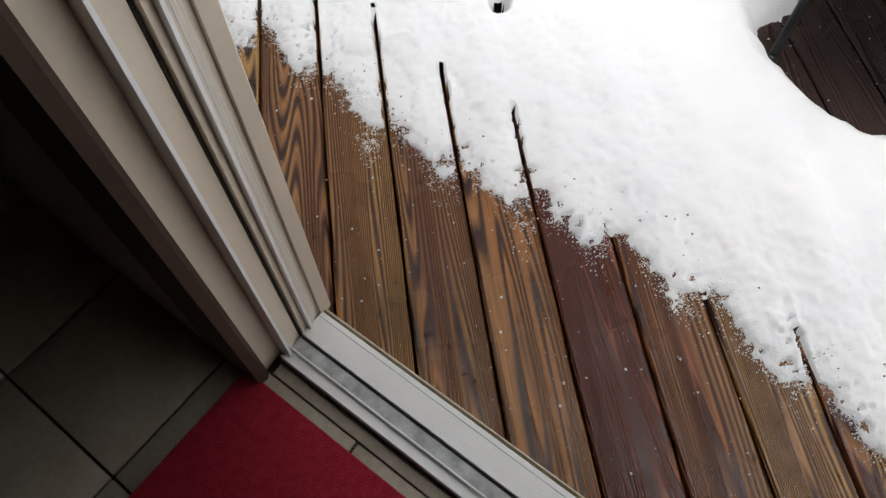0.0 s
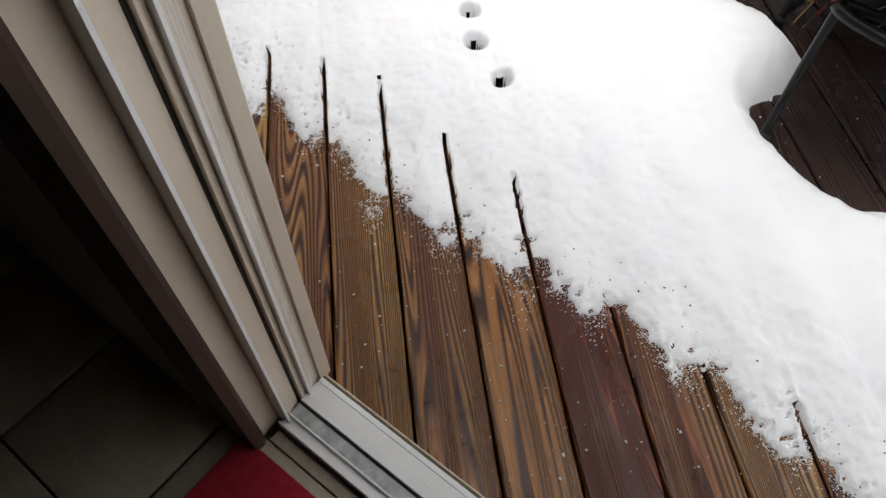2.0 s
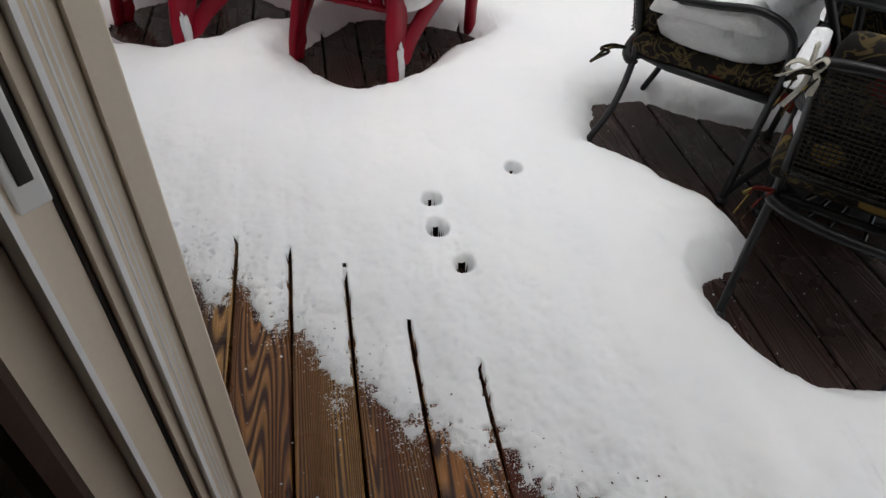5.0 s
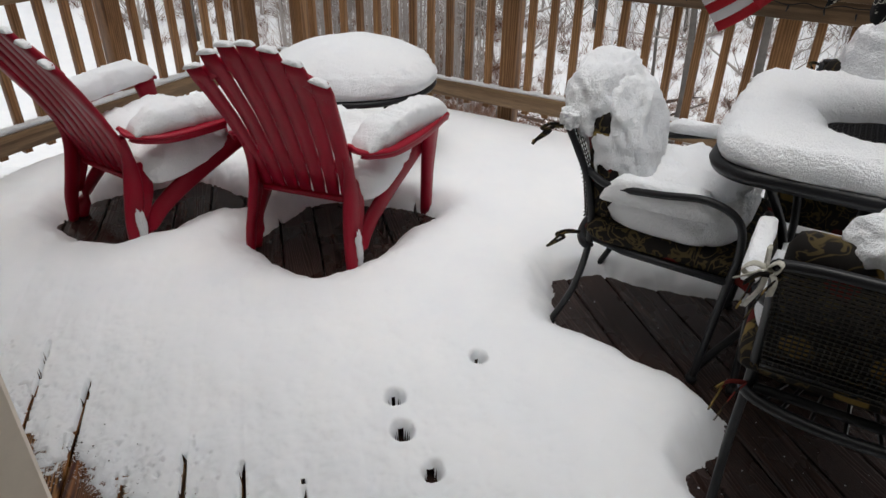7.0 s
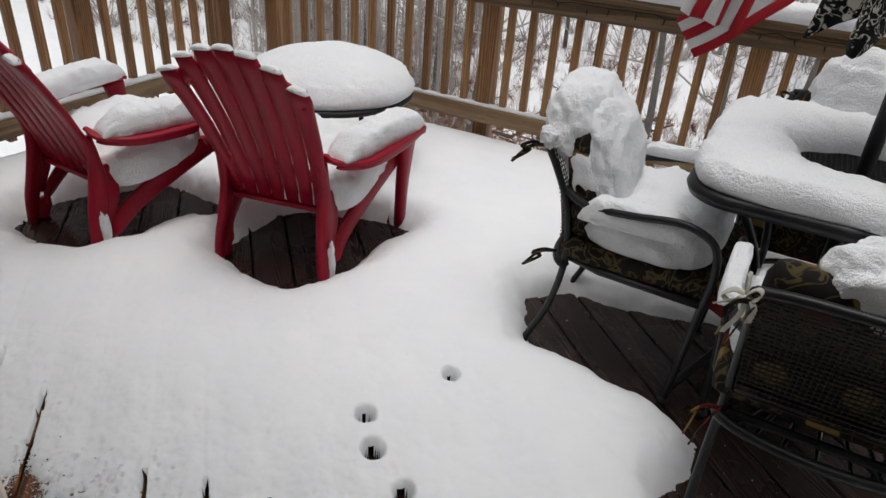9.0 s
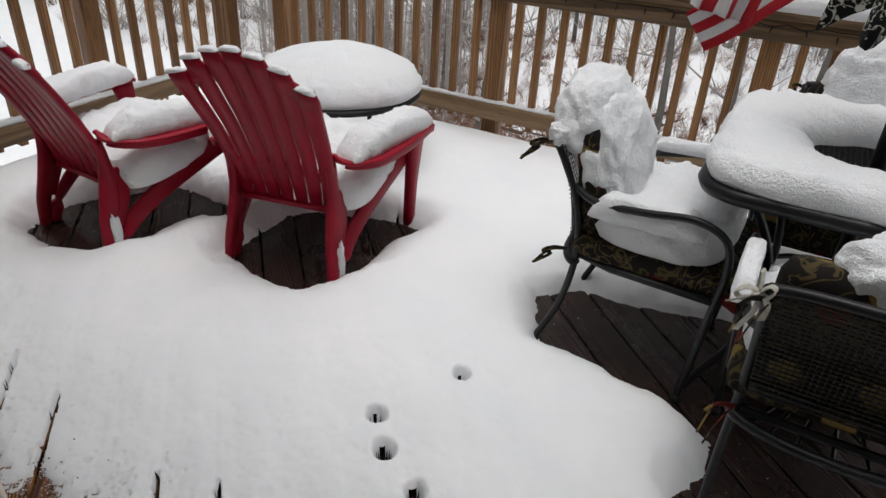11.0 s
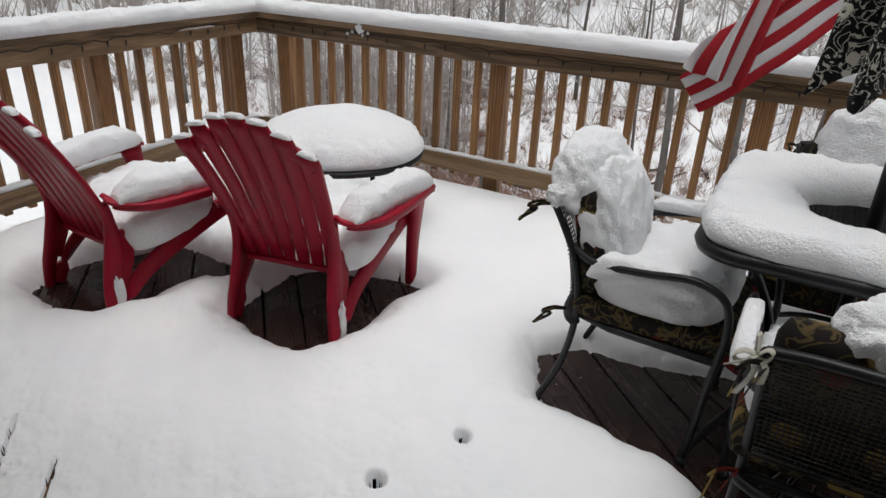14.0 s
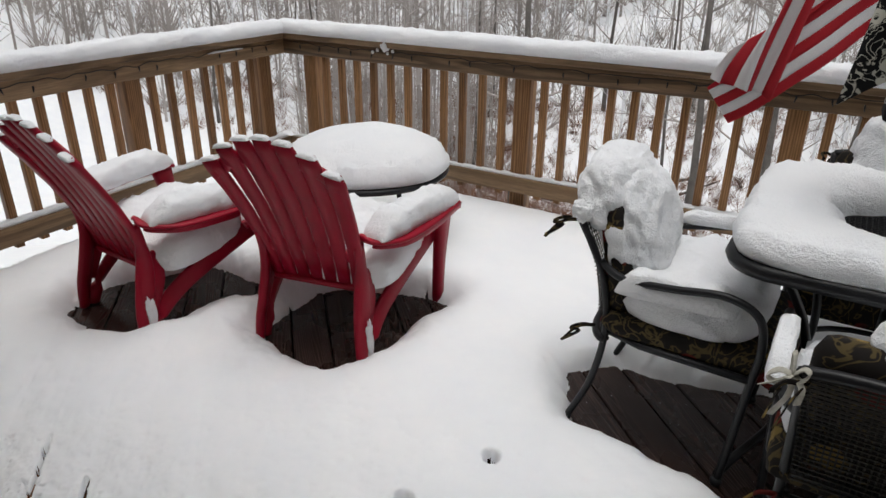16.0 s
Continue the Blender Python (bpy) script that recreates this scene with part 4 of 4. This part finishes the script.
    for p, q in zip(rings, rings[1:]):
        for i in range(28):
            bm.faces.new((p[i], q[i], q[(i + 1) % 28], p[(i + 1) % 28]))
    bm.faces.new(rings[0])
    bm.faces.new(rings[-1][::-1])
    bmesh.ops.recalc_face_normals(bm, faces=bm.faces)
    part("seat_cushion", bm, CLOTH, ch, "dark floral printed seat cushion")
    bm = bmesh.new()
    box(bm, (0, 0, 0), (0.42, 0.080, 0.34), pose(0, 0.085, 0.585, 12, 0, 0), 0.036)
    part("back_cushion", bm, CLOTH, ch, "dark floral printed back cushion")
    for s in (-1, 1):
        for z, y in ((0.37, 0.05), (0.69, -0.03)):
            bm = bmesh.new()
            ribbon(bm, spline([(s * 0.205, y, z), (s * 0.24, y - 0.03, z + 0.012), (s * 0.262, y - 0.055, z), (s * 0.25, y - 0.03, z - 0.006), (s * 0.262, y - 0.075, z - 0.045)], 5))
            ribbon(bm, spline([(s * 0.205, y, z), (s * 0.225, y - 0.045, z - 0.01), (s * 0.245, y - 0.085, z - 0.06)], 5))
            part("tie", bm, CLOTH, ch)
    if frosted:
        at = Vector((-0.232, -0.035, 0.705))
        for k, way in enumerate(((-0.040, -0.015, -0.012), (0.024, -0.018, 0.012), (-0.008, 0.02, 0.026))):
            w = Vector(way)
            bm = bmesh.new()
            plank(bm, spline([at, at + w * 0.6 + Vector((0, 0, 0.015)), at + w + Vector((0, 0, 0.006)), at + w * 0.6 - Vector((0, 0, 0.010)), at], 5), 0.011, 0.003, (0.2, 0.9, 0.5), 0.001)
            part("bow_loop", bm, PALE, ch, "frosted pale ribbon bow")
        for way in ((-0.022, -0.015, -0.085), (0.016, -0.015, -0.05), (-0.05, -0.015, -0.03)):
            w = Vector(way)
            bm = bmesh.new()
            plank(bm, spline([at, at + w * 0.5 + Vector((0.01, -0.01, 0.01)), at + w], 6), [0.009 + 0.006 * i / 12 for i in range(13)], 0.003, (0.8, 0.5, 0.2), 0.001)
            part("bow_tail", bm, PALE, ch, "frosted pale ribbon end")
    return ch


def patio_snow(m, seed, heap="full", arms=(-1, 1)):
    snow_pad("seat_snow", m @ pose(0, 0.290, 0.436), 0.232, 0.195, 0.120, "deep white snow on the patio chair cushion", seed, 3.6, 0.20)
    if heap == "full":
        snow_heap("back_snow", m @ pose(0.025, 0.015, 0.742, 12, 0, 0), (0.200, 0.086, 0.128), "rounded white snow heap on the chair back", seed + 2, 0.11)
        snow_heap("slumped_snow", m @ pose(0.012, 0.085, 0.662, 20, 0, 0), (0.196, 0.090, 0.185), "white snow slumped down the chair back", seed + 5, 0.14)
        snow_heap("post_snow", m @ pose(0.205, -0.015, 0.722), (0.040, 0.034, 0.032), "small snow clump on the back post", seed + 7, 0.3)
    elif heap == "slab":
        snow_heap("back_snow", m @ pose(-0.03, 0.055, 0.75, 10, 0, 0), (0.205, 0.070, 0.170), "thick white snow slab over the chair back", seed + 1, 0.09)
    else:
        snow_heap("back_snow", m @ pose(0.055, 0.085, 0.738, 12, 0, 0), (0.175, 0.085, 0.092), "white snow heap along the cushion top", seed + 1, 0.17)
    for s in arms:
        snow_bar("arm_snow", m @ pose(s * 0.262, 0.13, 0.572, 0, -4, 90), 0.28, 0.046, 0.040, "white snow along the black armrest", seed + 3 + s, 0.010)


CHAIR_A, CHAIR_B, CHAIR_C = pose(1.296, 1.197, 0, 0, 0, -47 - 90), pose(1.37, 0.13, 0, 0, 0, 45.5 - 90), pose(2.42, 1.27, 0, 0, 0, 225.5 - 90)
patio_chair(CHAIR_A, "black metal patio chair with floral cushions heaped with snow")
patio_chair(CHAIR_B, "black metal patio chair pushed under the table, snowy", True)
patio_chair(CHAIR_C, "black metal patio chair with snow over its back")
patio_snow(CHAIR_A, 100, "full", (-1,))
snow_bar("arm_snow", CHAIR_A @ pose(0.222, 0.11, 0.520, 0, -3, 90), 0.32, 0.085, 0.068, "thick white snow resting along the armrest", 133, 0.012)
patio_snow(CHAIR_B, 130, "strip", (-1,))
patio_snow(CHAIR_C, 160, "slab")


# ---- patio table and umbrella ----
def patio_table(m, half):
    tb = thing("patio_table", m, "black metal mesh patio table covered in snow", "table")
    def outline(r, z, k=12):
        pts = []
        for cx, cy, a0 in ((1, 1, 0), (-1, 1, 90), (-1, -1, 180), (1, -1, 270)):
            for i in range(k + 1):
                a = radians(a0 + 90 * i / k)
                pts.append((cx * (half - 0.12) + (0.12 + r) * math.cos(a), cy * (half - 0.12) + (0.12 + r) * math.sin(a), z))
        return pts
    bm = bmesh.new()
    o, i = [bm.verts.new(p) for p in outline(0, 0.712)], [bm.verts.new(p) for p in outline(-0.05, 0.712)]
    o2, i2 = [bm.verts.new(p) for p in outline(0.0, 0.676)], [bm.verts.new(p) for p in outline(-0.05, 0.690)]
    e = [bm.verts.new(p) for p in outline(0.008, 0.694)]
    n = len(o)
    for k in range(n):
        j = (k + 1) % n
        for a, b in ((o, i), (e, o), (o2, e), (i2, o2), (i, i2)):
            bm.faces.new((a[k], a[j], b[j], b[k]))
    part("rim", bm, BLACK, tb)
    bm = bmesh.new()
    for i in range(52):
        x = -half + 0.04 + (2 * half - 0.08) * i / 51
        tube(bm, [(x, -half + 0.03, 0.704), (x, half - 0.03, 0.704)], 0.0026, 4)
        tube(bm, [(-half + 0.03, x, 0.706), (half - 0.03, x, 0.706)], 0.0026, 4)
    part("mesh_top", bm, BLACK, tb)
    for sx in (-1, 1):
        for sy in (-1, 1):
            bm = bmesh.new()
            tube(bm, spline([(sx * 0.28, sy * 0.28, 0.69), (sx * 0.19, sy * 0.19, 0.48), (sx * 0.165, sy * 0.165, 0.30), (sx * 0.205, sy * 0.205, 0.165), (sx * 0.275, sy * 0.275, 0.070), (sx * 0.312, sy * 0.312, 0.008)], 6), 0.0125)
            part("leg", bm, BLACK, tb)
    bm = bmesh.new()
    tube(bm, [(0.235 * math.cos(2 * math.pi * k / 24), 0.235 * math.sin(2 * math.pi * k / 24), 0.30) for k in range(25)], 0.009, 6)
    part("ring", bm, BLACK, tb)
    return tb


TABLE = pose(1.90, 0.725, 0, 0, 0, -44.5)
patio_table(TABLE, 0.40)
snow_pad("table_snow", TABLE @ pose(0, 0, 0.708), 0.40, 0.40, 0.076, "deep white snow on the table, melted round the pole", 200, 7, 0.08, 0.175)


def umbrella(m):
    um = thing("patio_umbrella", m, "closed black and white floral patio umbrella on a pole", "umbrella")
    bm = bmesh.new()
    tube(bm, [(0, 0, 0.02), (0, 0, 2.35)], 0.021, 14)
    part("pole", bm, BLACK, um)
    bm = bmesh.new()
    tube(bm, [(0, 0, 0.0), (0, 0, 0.045), (0, 0, 0.06), (0, 0, 0.22)], [0.22, 0.215, 0.035, 0.03], 20)
    part("base", bm, BLACK, um)
    bm = bmesh.new()
    rings = []
    for i in range(25):
        t = i / 24
        z = 2.34 - 1.20 * t
        r0 = 0.03 + 0.21 * t ** 0.8 + 0.06 * max(0, t - 0.7)
        ring = []
        for k in range(96):
            a = 2 * math.pi * k / 96
            fold = 0.5 + 0.5 * math.cos(8 * a + 0.7 * math.sin(3 * t))
            r = r0 * (0.42 + 0.58 * fold) + 0.012 * noise.noise((3 * math.cos(a), 3 * math.sin(a), t * 5))
            drop = -0.10 * fold * max(0, t - 0.6) / 0.4 if i > 14 else 0
            ring.append(bm.verts.new((r * math.cos(a + 0.25 * fold), r * math.sin(a + 0.25 * fold), z + drop)))
        rings.append(ring)
    for a, b in zip(rings, rings[1:]):
        for k in range(96):
            bm.faces.new((a[k], b[k], b[(k + 1) % 96], a[(k + 1) % 96]))
    ob = part("canopy", bm, CANOPY, um)
    ob.modifiers.new("thick", "SOLIDIFY").thickness = 0.002
    for k in range(8):
        a = 2 * math.pi * k / 8
        bm = bmesh.new()
        tube(bm, [(0.025 * math.cos(a), 0.025 * math.sin(a), 2.28), (0.07 * math.cos(a), 0.07 * math.sin(a), 1.25)], 0.004, 5)
        part("rib", bm, BLACK, um)
    return um


umbrella(pose(1.90, 0.725, 0))


# ---- flag ----
def flag():
    """A striped flag on a leaning pole: its body hangs out over the railing, its free end folded back in front."""
    fl = thing("flag", Matrix(), "red and white striped cloth flag folded over the railing", "flag")
    corner, side, up, out = Vector((1.930, 1.60, 0.803)), Vector((0.969, -0.246, 0)), Vector((0, 0, 1)), Vector((-0.246, -0.969, 0))

    def at(u, v, lift):
        return corner + side * u + up * v + out * lift

    step, dx, dy = 0.0386, 0.788, 0.616          # stripe height, and the way of the stripes
    low_hoist, high_hoist = at(0.95 * dx, 0.95 * dy, 0), at(0.95 * dx - 0.502 * dy, 0.95 * dy + 0.502 * dx, 0)
    lean = (high_hoist - low_hoist).normalized()
    bm = bmesh.new()
    tube(bm, [low_hoist - lean * 0.61, high_hoist + lean * 0.12], 0.012, 10)
    part("flag_pole", bm, WHITE, fl)

    def sheet(rows, s):
        bm = bmesh.new()
        made = [[bm.verts.new(p) for p in row] for row in rows]
        for a, b in zip(made, made[1:]):
            for p, q, r, t in zip(a, b, b[1:], a[1:]):
                bm.faces.new((p, q, r, t))
        ob = part("stripe", bm, FLAG_RED if s % 2 == 0 else FLAG_WHITE, fl)
        ob.modifiers.new("thick", "SOLIDIFY").thickness = 0.0012

    for s in range(13):
        rows = []
        for i in range(41):
            row = []
            for j in range(4):
                b = (s + j / 3) * step
                # where the fold line crosses this height of the stripe
                fold = max(0.0, (0.090 + dy * b + 0.241 * dx * b) / (dx - 0.241 * dy)) if b > 0.172 else 0.0
                fold *= min(1.0, max(0.0, (b - 0.172) / 0.004))
                a = fold + (0.95 - fold) * i / 40
                wave = 0.020 * math.sin(8 * a + 6 * b) + 0.012 * math.sin(19 * a - 5 * b) * (1 - a)
                sag = -0.022 * math.sin(math.pi * a / 0.95) * (1 - b / 0.6)
                row.append(at(a * dx - b * dy, a * dy + b * dx + sag, wave))
            rows.append(row)
        sheet(rows, s)
    tops = ((0.300, 0.86), (0.235, 0.72), (0.165, 0.56), (0.085, 0.41), (0.040, 0.340), (0.005, 0.300), (-0.055, 0.262))
    lows = ((0.113, 0.090), (0.082, 0.118), (0.045, 0.128), (0.012, 0.132), (-0.025, 0.146), (-0.068, 0.150), (-0.112, 0.172))

    def between(table, x):
        k = min(5, int(x))
        return [p + (q - p) * (x - k) for p, q in zip(table[k], table[k + 1])]

    for s in range(6):
        rows = []
        for i in range(25):
            t = i / 24
            row = []
            for j in range(5):
                x = s + j / 4
                (ua, va), (ub, vb) = between(tops, x), between(lows, x)
                bow = 0.018 * math.sin(math.pi * t) * (x / 6)
                lift = 0.030 + 0.022 * math.sin(2.1 * x + 1.2 * t) + 0.030 * math.sin(math.pi * x / 6)
                row.append(at(ua + (ub - ua) * t - bow, va + (vb - va) * t - bow, lift))
            rows.append(row)
        sheet(rows, s)
    return fl


FLAG_RED = cloth("flag_red_cloth", (0.50, 0.02, 0.035), (0.58, 0.03, 0.045))
FLAG_WHITE = cloth("flag_white_cloth", (0.80, 0.79, 0.79), (0.86, 0.85, 0.85))
flag()


# ---- string lights on the railings ----
def string_lights(m, length, seed):
    st = thing("string_lights", m, "unlit string lights stapled along the upper rail", "string lights", "string lights")
    rs = random.Random(seed)
    x, pts = 0.10, []
    while x < length:
        pts += [(x, -0.012, 0.842 + rs.uniform(-0.004, 0.003)), (x + 0.065, -0.013, 0.836 + rs.uniform(-0.009, 0.004))]
        if rs.random() < 0.85:
            bm = bmesh.new()
            bx, bz = x + 0.065 + rs.uniform(-0.02, 0.02), 0.815 + rs.uniform(-0.012, 0.004)
            tube(bm, [(bx, -0.013, bz + 0.014), (bx, -0.015, bz + 0.004), (bx + rs.uniform(-0.006, 0.006), -0.016, bz - 0.014)], [0.003, 0.0045, 0.002], 6)
            part("bulb", bm, BLACK, st)
        x += 0.13
    bm = bmesh.new()
    tube(bm, spline(pts, 3), 0.0022, 5)
    part("wire", bm, BLACK, st)
    return st


string_lights(RIGHT_RAIL, 4.6, 2)
string_lights(LEFT_RAIL, 2.7, 3)
snow_heap("clip_snow", RIGHT_RAIL @ pose(0.80, -0.04, 0.872), (0.022, 0.020, 0.026), "small snow clump caught on the rail lights", 300, 0.3)
for k in range(5):
    snow_heap("clip_snow", RIGHT_RAIL @ pose(0.70 + 0.035 * k, -0.022, 0.832 + 0.014 * (k % 3)), (0.008, 0.007, 0.009), "tiny snow clump on a rail light", 310 + k, 0.3)
snow_bar("wire_snow", LEFT_RAIL @ pose(0.36, -0.018, 0.836), 0.26, 0.016, 0.009, "thin snow strip lying on the rail wire", 320, 0.01)


# ---- trees ----
def limb(bm, start, way, length, radius, depth, rng, sides):
    n = 5
    pts, rad, p, d = [start], [radius], Vector(start), Vector(way).normalized()
    for i in range(n):
        d = (d + Vector((rng.uniform(-0.2, 0.2), rng.uniform(-0.2, 0.2), rng.uniform(-0.05, 0.18)))).normalized()
        p = p + d * length / n
        pts.append(p.copy())
        rad.append(radius * (1 - 0.85 * (i + 1) / n))
    tube(bm, pts, rad, sides)
    if depth > 0:
        for k in range(3 + depth):
            i = rng.randint(1, n - 1)
            w = (d + Vector((rng.uniform(-1, 1), rng.uniform(-1, 1), rng.uniform(-0.1, 0.7)))).normalized()
            limb(bm, pts[i], w, length * rng.uniform(0.35, 0.6), rad[i] * 0.55, depth - 1, rng, 3)


def tree(x, y, height, radius, seed):
    rng = random.Random(seed)
    z = float(terrain(np.array(x), np.array(y)))
    t = thing("bare_tree", pose(x, y, z - 0.2), "bare grey winter tree standing in snow", "tree", "bare trees in the hollow")
    bm = bmesh.new()
    pts, rad = [], []
    lean = Vector((rng.uniform(-0.05, 0.05), rng.uniform(-0.05, 0.05), 0))
    for i in range(9):
        h = height * i / 8
        pts.append(Vector((math.sin(i * 1.3 + seed) * 0.06, math.cos(i * 1.1 + seed) * 0.06, h)) + lean * h)
        rad.append(radius * (1 - 0.85 * i / 8) * (1.25 if i == 0 else 1))
    tube(bm, pts, rad, 8)
    part("trunk", bm, BARK, t)
    bm = bmesh.new()
    for k in range(16):
        i = rng.randint(1, 8)
        a = rng.uniform(0, 2 * math.pi)
        limb(bm, pts[i], (math.cos(a), math.sin(a), rng.uniform(0.1, 0.9)), height * rng.uniform(0.14, 0.30), max(rad[i] * 0.42, 0.012), 1, rng, 4)
    part("crown", bm, TWIG, t)
    return t


def on_lawn(x, y):
    """The open lawn beside the house, kept clear of trees."""
    turn = math.degrees(math.atan2(x - 0.33, y + 0.57))
    return turn < 1 and math.hypot(x, y) < 26.5 + max(0.0, -turn) * 0.28


rng = random.Random(11)
placed = 0
while placed < 30:
    a, r = radians(rng.uniform(20, 140)), rng.uniform(11, 34)
    x, y = 0.4 + r * math.cos(a), -0.5 + r * math.sin(a)
    if on_lawn(x, y):
        continue
    tree(x, y, rng.uniform(7, 13), rng.uniform(0.045, 0.12), placed)
    placed += 1


def prisms(name, segs, material_, label, category, sides=3):
    """Many thin tapering sticks in one mesh: rows of start, end and two radii."""
    s = np.array(segs, float)
    a, b, ra, rb = s[:, 0:3], s[:, 3:6], s[:, 6], s[:, 7]
    w = b - a
    w /= np.linalg.norm(w, axis=1, keepdims=True) + 1e-9
    ref = np.where(np.abs(w[:, 2:3]) > 0.8, np.array([[1.0, 0, 0]]), np.array([[0, 0, 1.0]]))
    u = np.cross(w, ref)
    u /= np.linalg.norm(u, axis=1, keepdims=True)
    v = np.cross(w, u)
    ang = [2 * math.pi * k / sides for k in range(sides)]
    va = [a + (u * math.cos(t) + v * math.sin(t)) * ra[:, None] for t in ang]
    vb = [b + (u * math.cos(t) + v * math.sin(t)) * rb[:, None] for t in ang]
    co = np.stack(va + vb, 1).reshape(-1, 3)
    base = np.arange(len(s))[:, None] * 2 * sides
    quads = np.concatenate([base + np.array([[k, (k + 1) % sides, sides + (k + 1) % sides, sides + k]]) for k in range(sides)], 0)
    me = bpy.data.meshes.new(name)
    me.from_pydata(co.tolist(), [], quads.tolist())
    me.materials.append(material_)
    return tagged(new(name, me), label, category, kind="stuff")


def woods(count, r0, r1, twigs, seed, name, label, mat, a0=5, a1=155, hmax=15, thick=1.0):
    rs = np.random.RandomState(seed)
    segs = []
    for _ in range(count):
        a, r = radians(rs.uniform(a0, a1)), math.sqrt(rs.uniform(r0 ** 2, r1 ** 2))
        x, y = 0.4 + r * math.cos(a), -0.5 + r * math.sin(a)
        if on_lawn(x, y):
            continue
        z = float(terrain(np.array(x), np.array(y)))
        h, rad = rs.uniform(0.5, 1) * hmax, rs.uniform(0.03, 0.13) * thick
        lx, ly = rs.uniform(-0.06, 0.06, 2) * h
        top = (x + lx, y + ly, z + h)
        segs.append((x, y, z - 0.3, *top, rad, rad * 0.25))
        for k in range(twigs):
            t = rs.uniform(0.08, 0.98)
            p = (x + lx * t, y + ly * t, z + h * t)
            b = rs.uniform(0, 2 * math.pi)
            ln = rs.uniform(0.08, 0.24) * h * (1.15 - t * 0.6)
            q = (p[0] + math.cos(b) * ln, p[1] + math.sin(b) * ln, p[2] + ln * rs.uniform(0.0, 1.0))
            segs.append((*p, *q, rad * 0.34, rad * 0.08))
            for _k in range(2):
                f = rs.uniform(0.3, 0.9)
                o = tuple(p[i] + (q[i] - p[i]) * f for i in range(3))
                e = tuple(o[i] + rs.uniform(-0.45, 0.45) * ln + (0.2 * ln if i == 2 else 0) for i in range(3))
                segs.append((*o, *e, rad * 0.18, rad * 0.05))
    prisms(name, segs, mat, label, "woods")


woods(1900, 27, 85, 12, 3, "distant_woods", "dense bare grey woods on the far slope", TWIG, thick=0.8, hmax=13)
woods(1300, 26, 75, 16, 7, "distant_woods", "bare woods with snow lodged on their twigs", SNOW, thick=0.45, hmax=9)


def brush(count, seed, r0, r1, name, label, mat, size, rad, a0=15, a1=120):
    rs = np.random.RandomState(seed)
    segs = []
    for _ in range(count):
        a, r = radians(rs.uniform(a0, a1)), math.sqrt(rs.uniform(r0 ** 2, r1 ** 2))
        x, y = 0.4 + r * math.cos(a), -0.5 + r * math.sin(a)
        if on_lawn(x, y):
            continue
        z = float(terrain(np.array(x), np.array(y)))
        for k in range(14):
            b = rs.uniform(0, 2 * math.pi)
            ln = rs.uniform(0.3, 1.0) * size
            e = (x + math.cos(b) * ln * 0.6, y + math.sin(b) * ln * 0.6, z + ln * rs.uniform(0.3, 1.2))
            segs.append((x + rs.uniform(-0.2, 0.2), y + rs.uniform(-0.2, 0.2), z - 0.05, *e, rad, rad * 0.3))
    prisms(name, segs, mat, label, "brush")


brush(3600, 5, 9, 32, "brush", "brown leafless brush poking through snow", LEAFY, 0.70, 0.0070)
brush(2600, 6, 30, 80, "undergrowth", "tangled grey undergrowth on the wooded slope", TWIG, 3.0, 0.022)
woods(170, 16, 32, 10, 13, "thicket", "close bare saplings behind the lawn", TWIG, 72, 89, 9, 0.40)
brush(420, 15, 14, 32, "undergrowth", "tangled brown undergrowth behind the lawn", LEAFY, 1.5, 0.010, 70, 89)


def fallen(count, seed):
    """Fallen trunks and branches lying about the slope."""
    rs = np.random.RandomState(seed)
    segs = []
    for _ in range(count):
        a, r = radians(rs.uniform(15, 88)), rs.uniform(9, 28)
        x, y = 0.4 + r * math.cos(a), -0.5 + r * math.sin(a)
        turn, ln, rad = rs.uniform(0, math.pi), rs.uniform(0.8, 3.2), rs.uniform(0.02, 0.07)
        if on_lawn(x, y):
            continue
        ends = [(x + k * ln * math.cos(turn), y + k * ln * math.sin(turn)) for k in (-0.5, 0.5)]
        z = [float(terrain(np.array(p), np.array(q))) + rad * 0.6 + rs.uniform(0, 0.18) for p, q in ends]
        segs.append((*ends[0], z[0], *ends[1], z[1], rad, rad * 0.5))
        for k in range(5):
            f = rs.uniform(0.3, 1)
            o = [ends[0][c] + (ends[1][c] - ends[0][c]) * f for c in (0, 1)] + [z[0] + (z[1] - z[0]) * f]
            segs.append((*o, o[0] + rs.uniform(-0.6, 0.6), o[1] + rs.uniform(-0.6, 0.6), o[2] + rs.uniform(0, 0.5), rad * 0.4, rad * 0.1))
    prisms("fallen_branches", segs, LOG, "dark fallen trunks and branches lying in snow", "branches", 6)


fallen(150, 21)
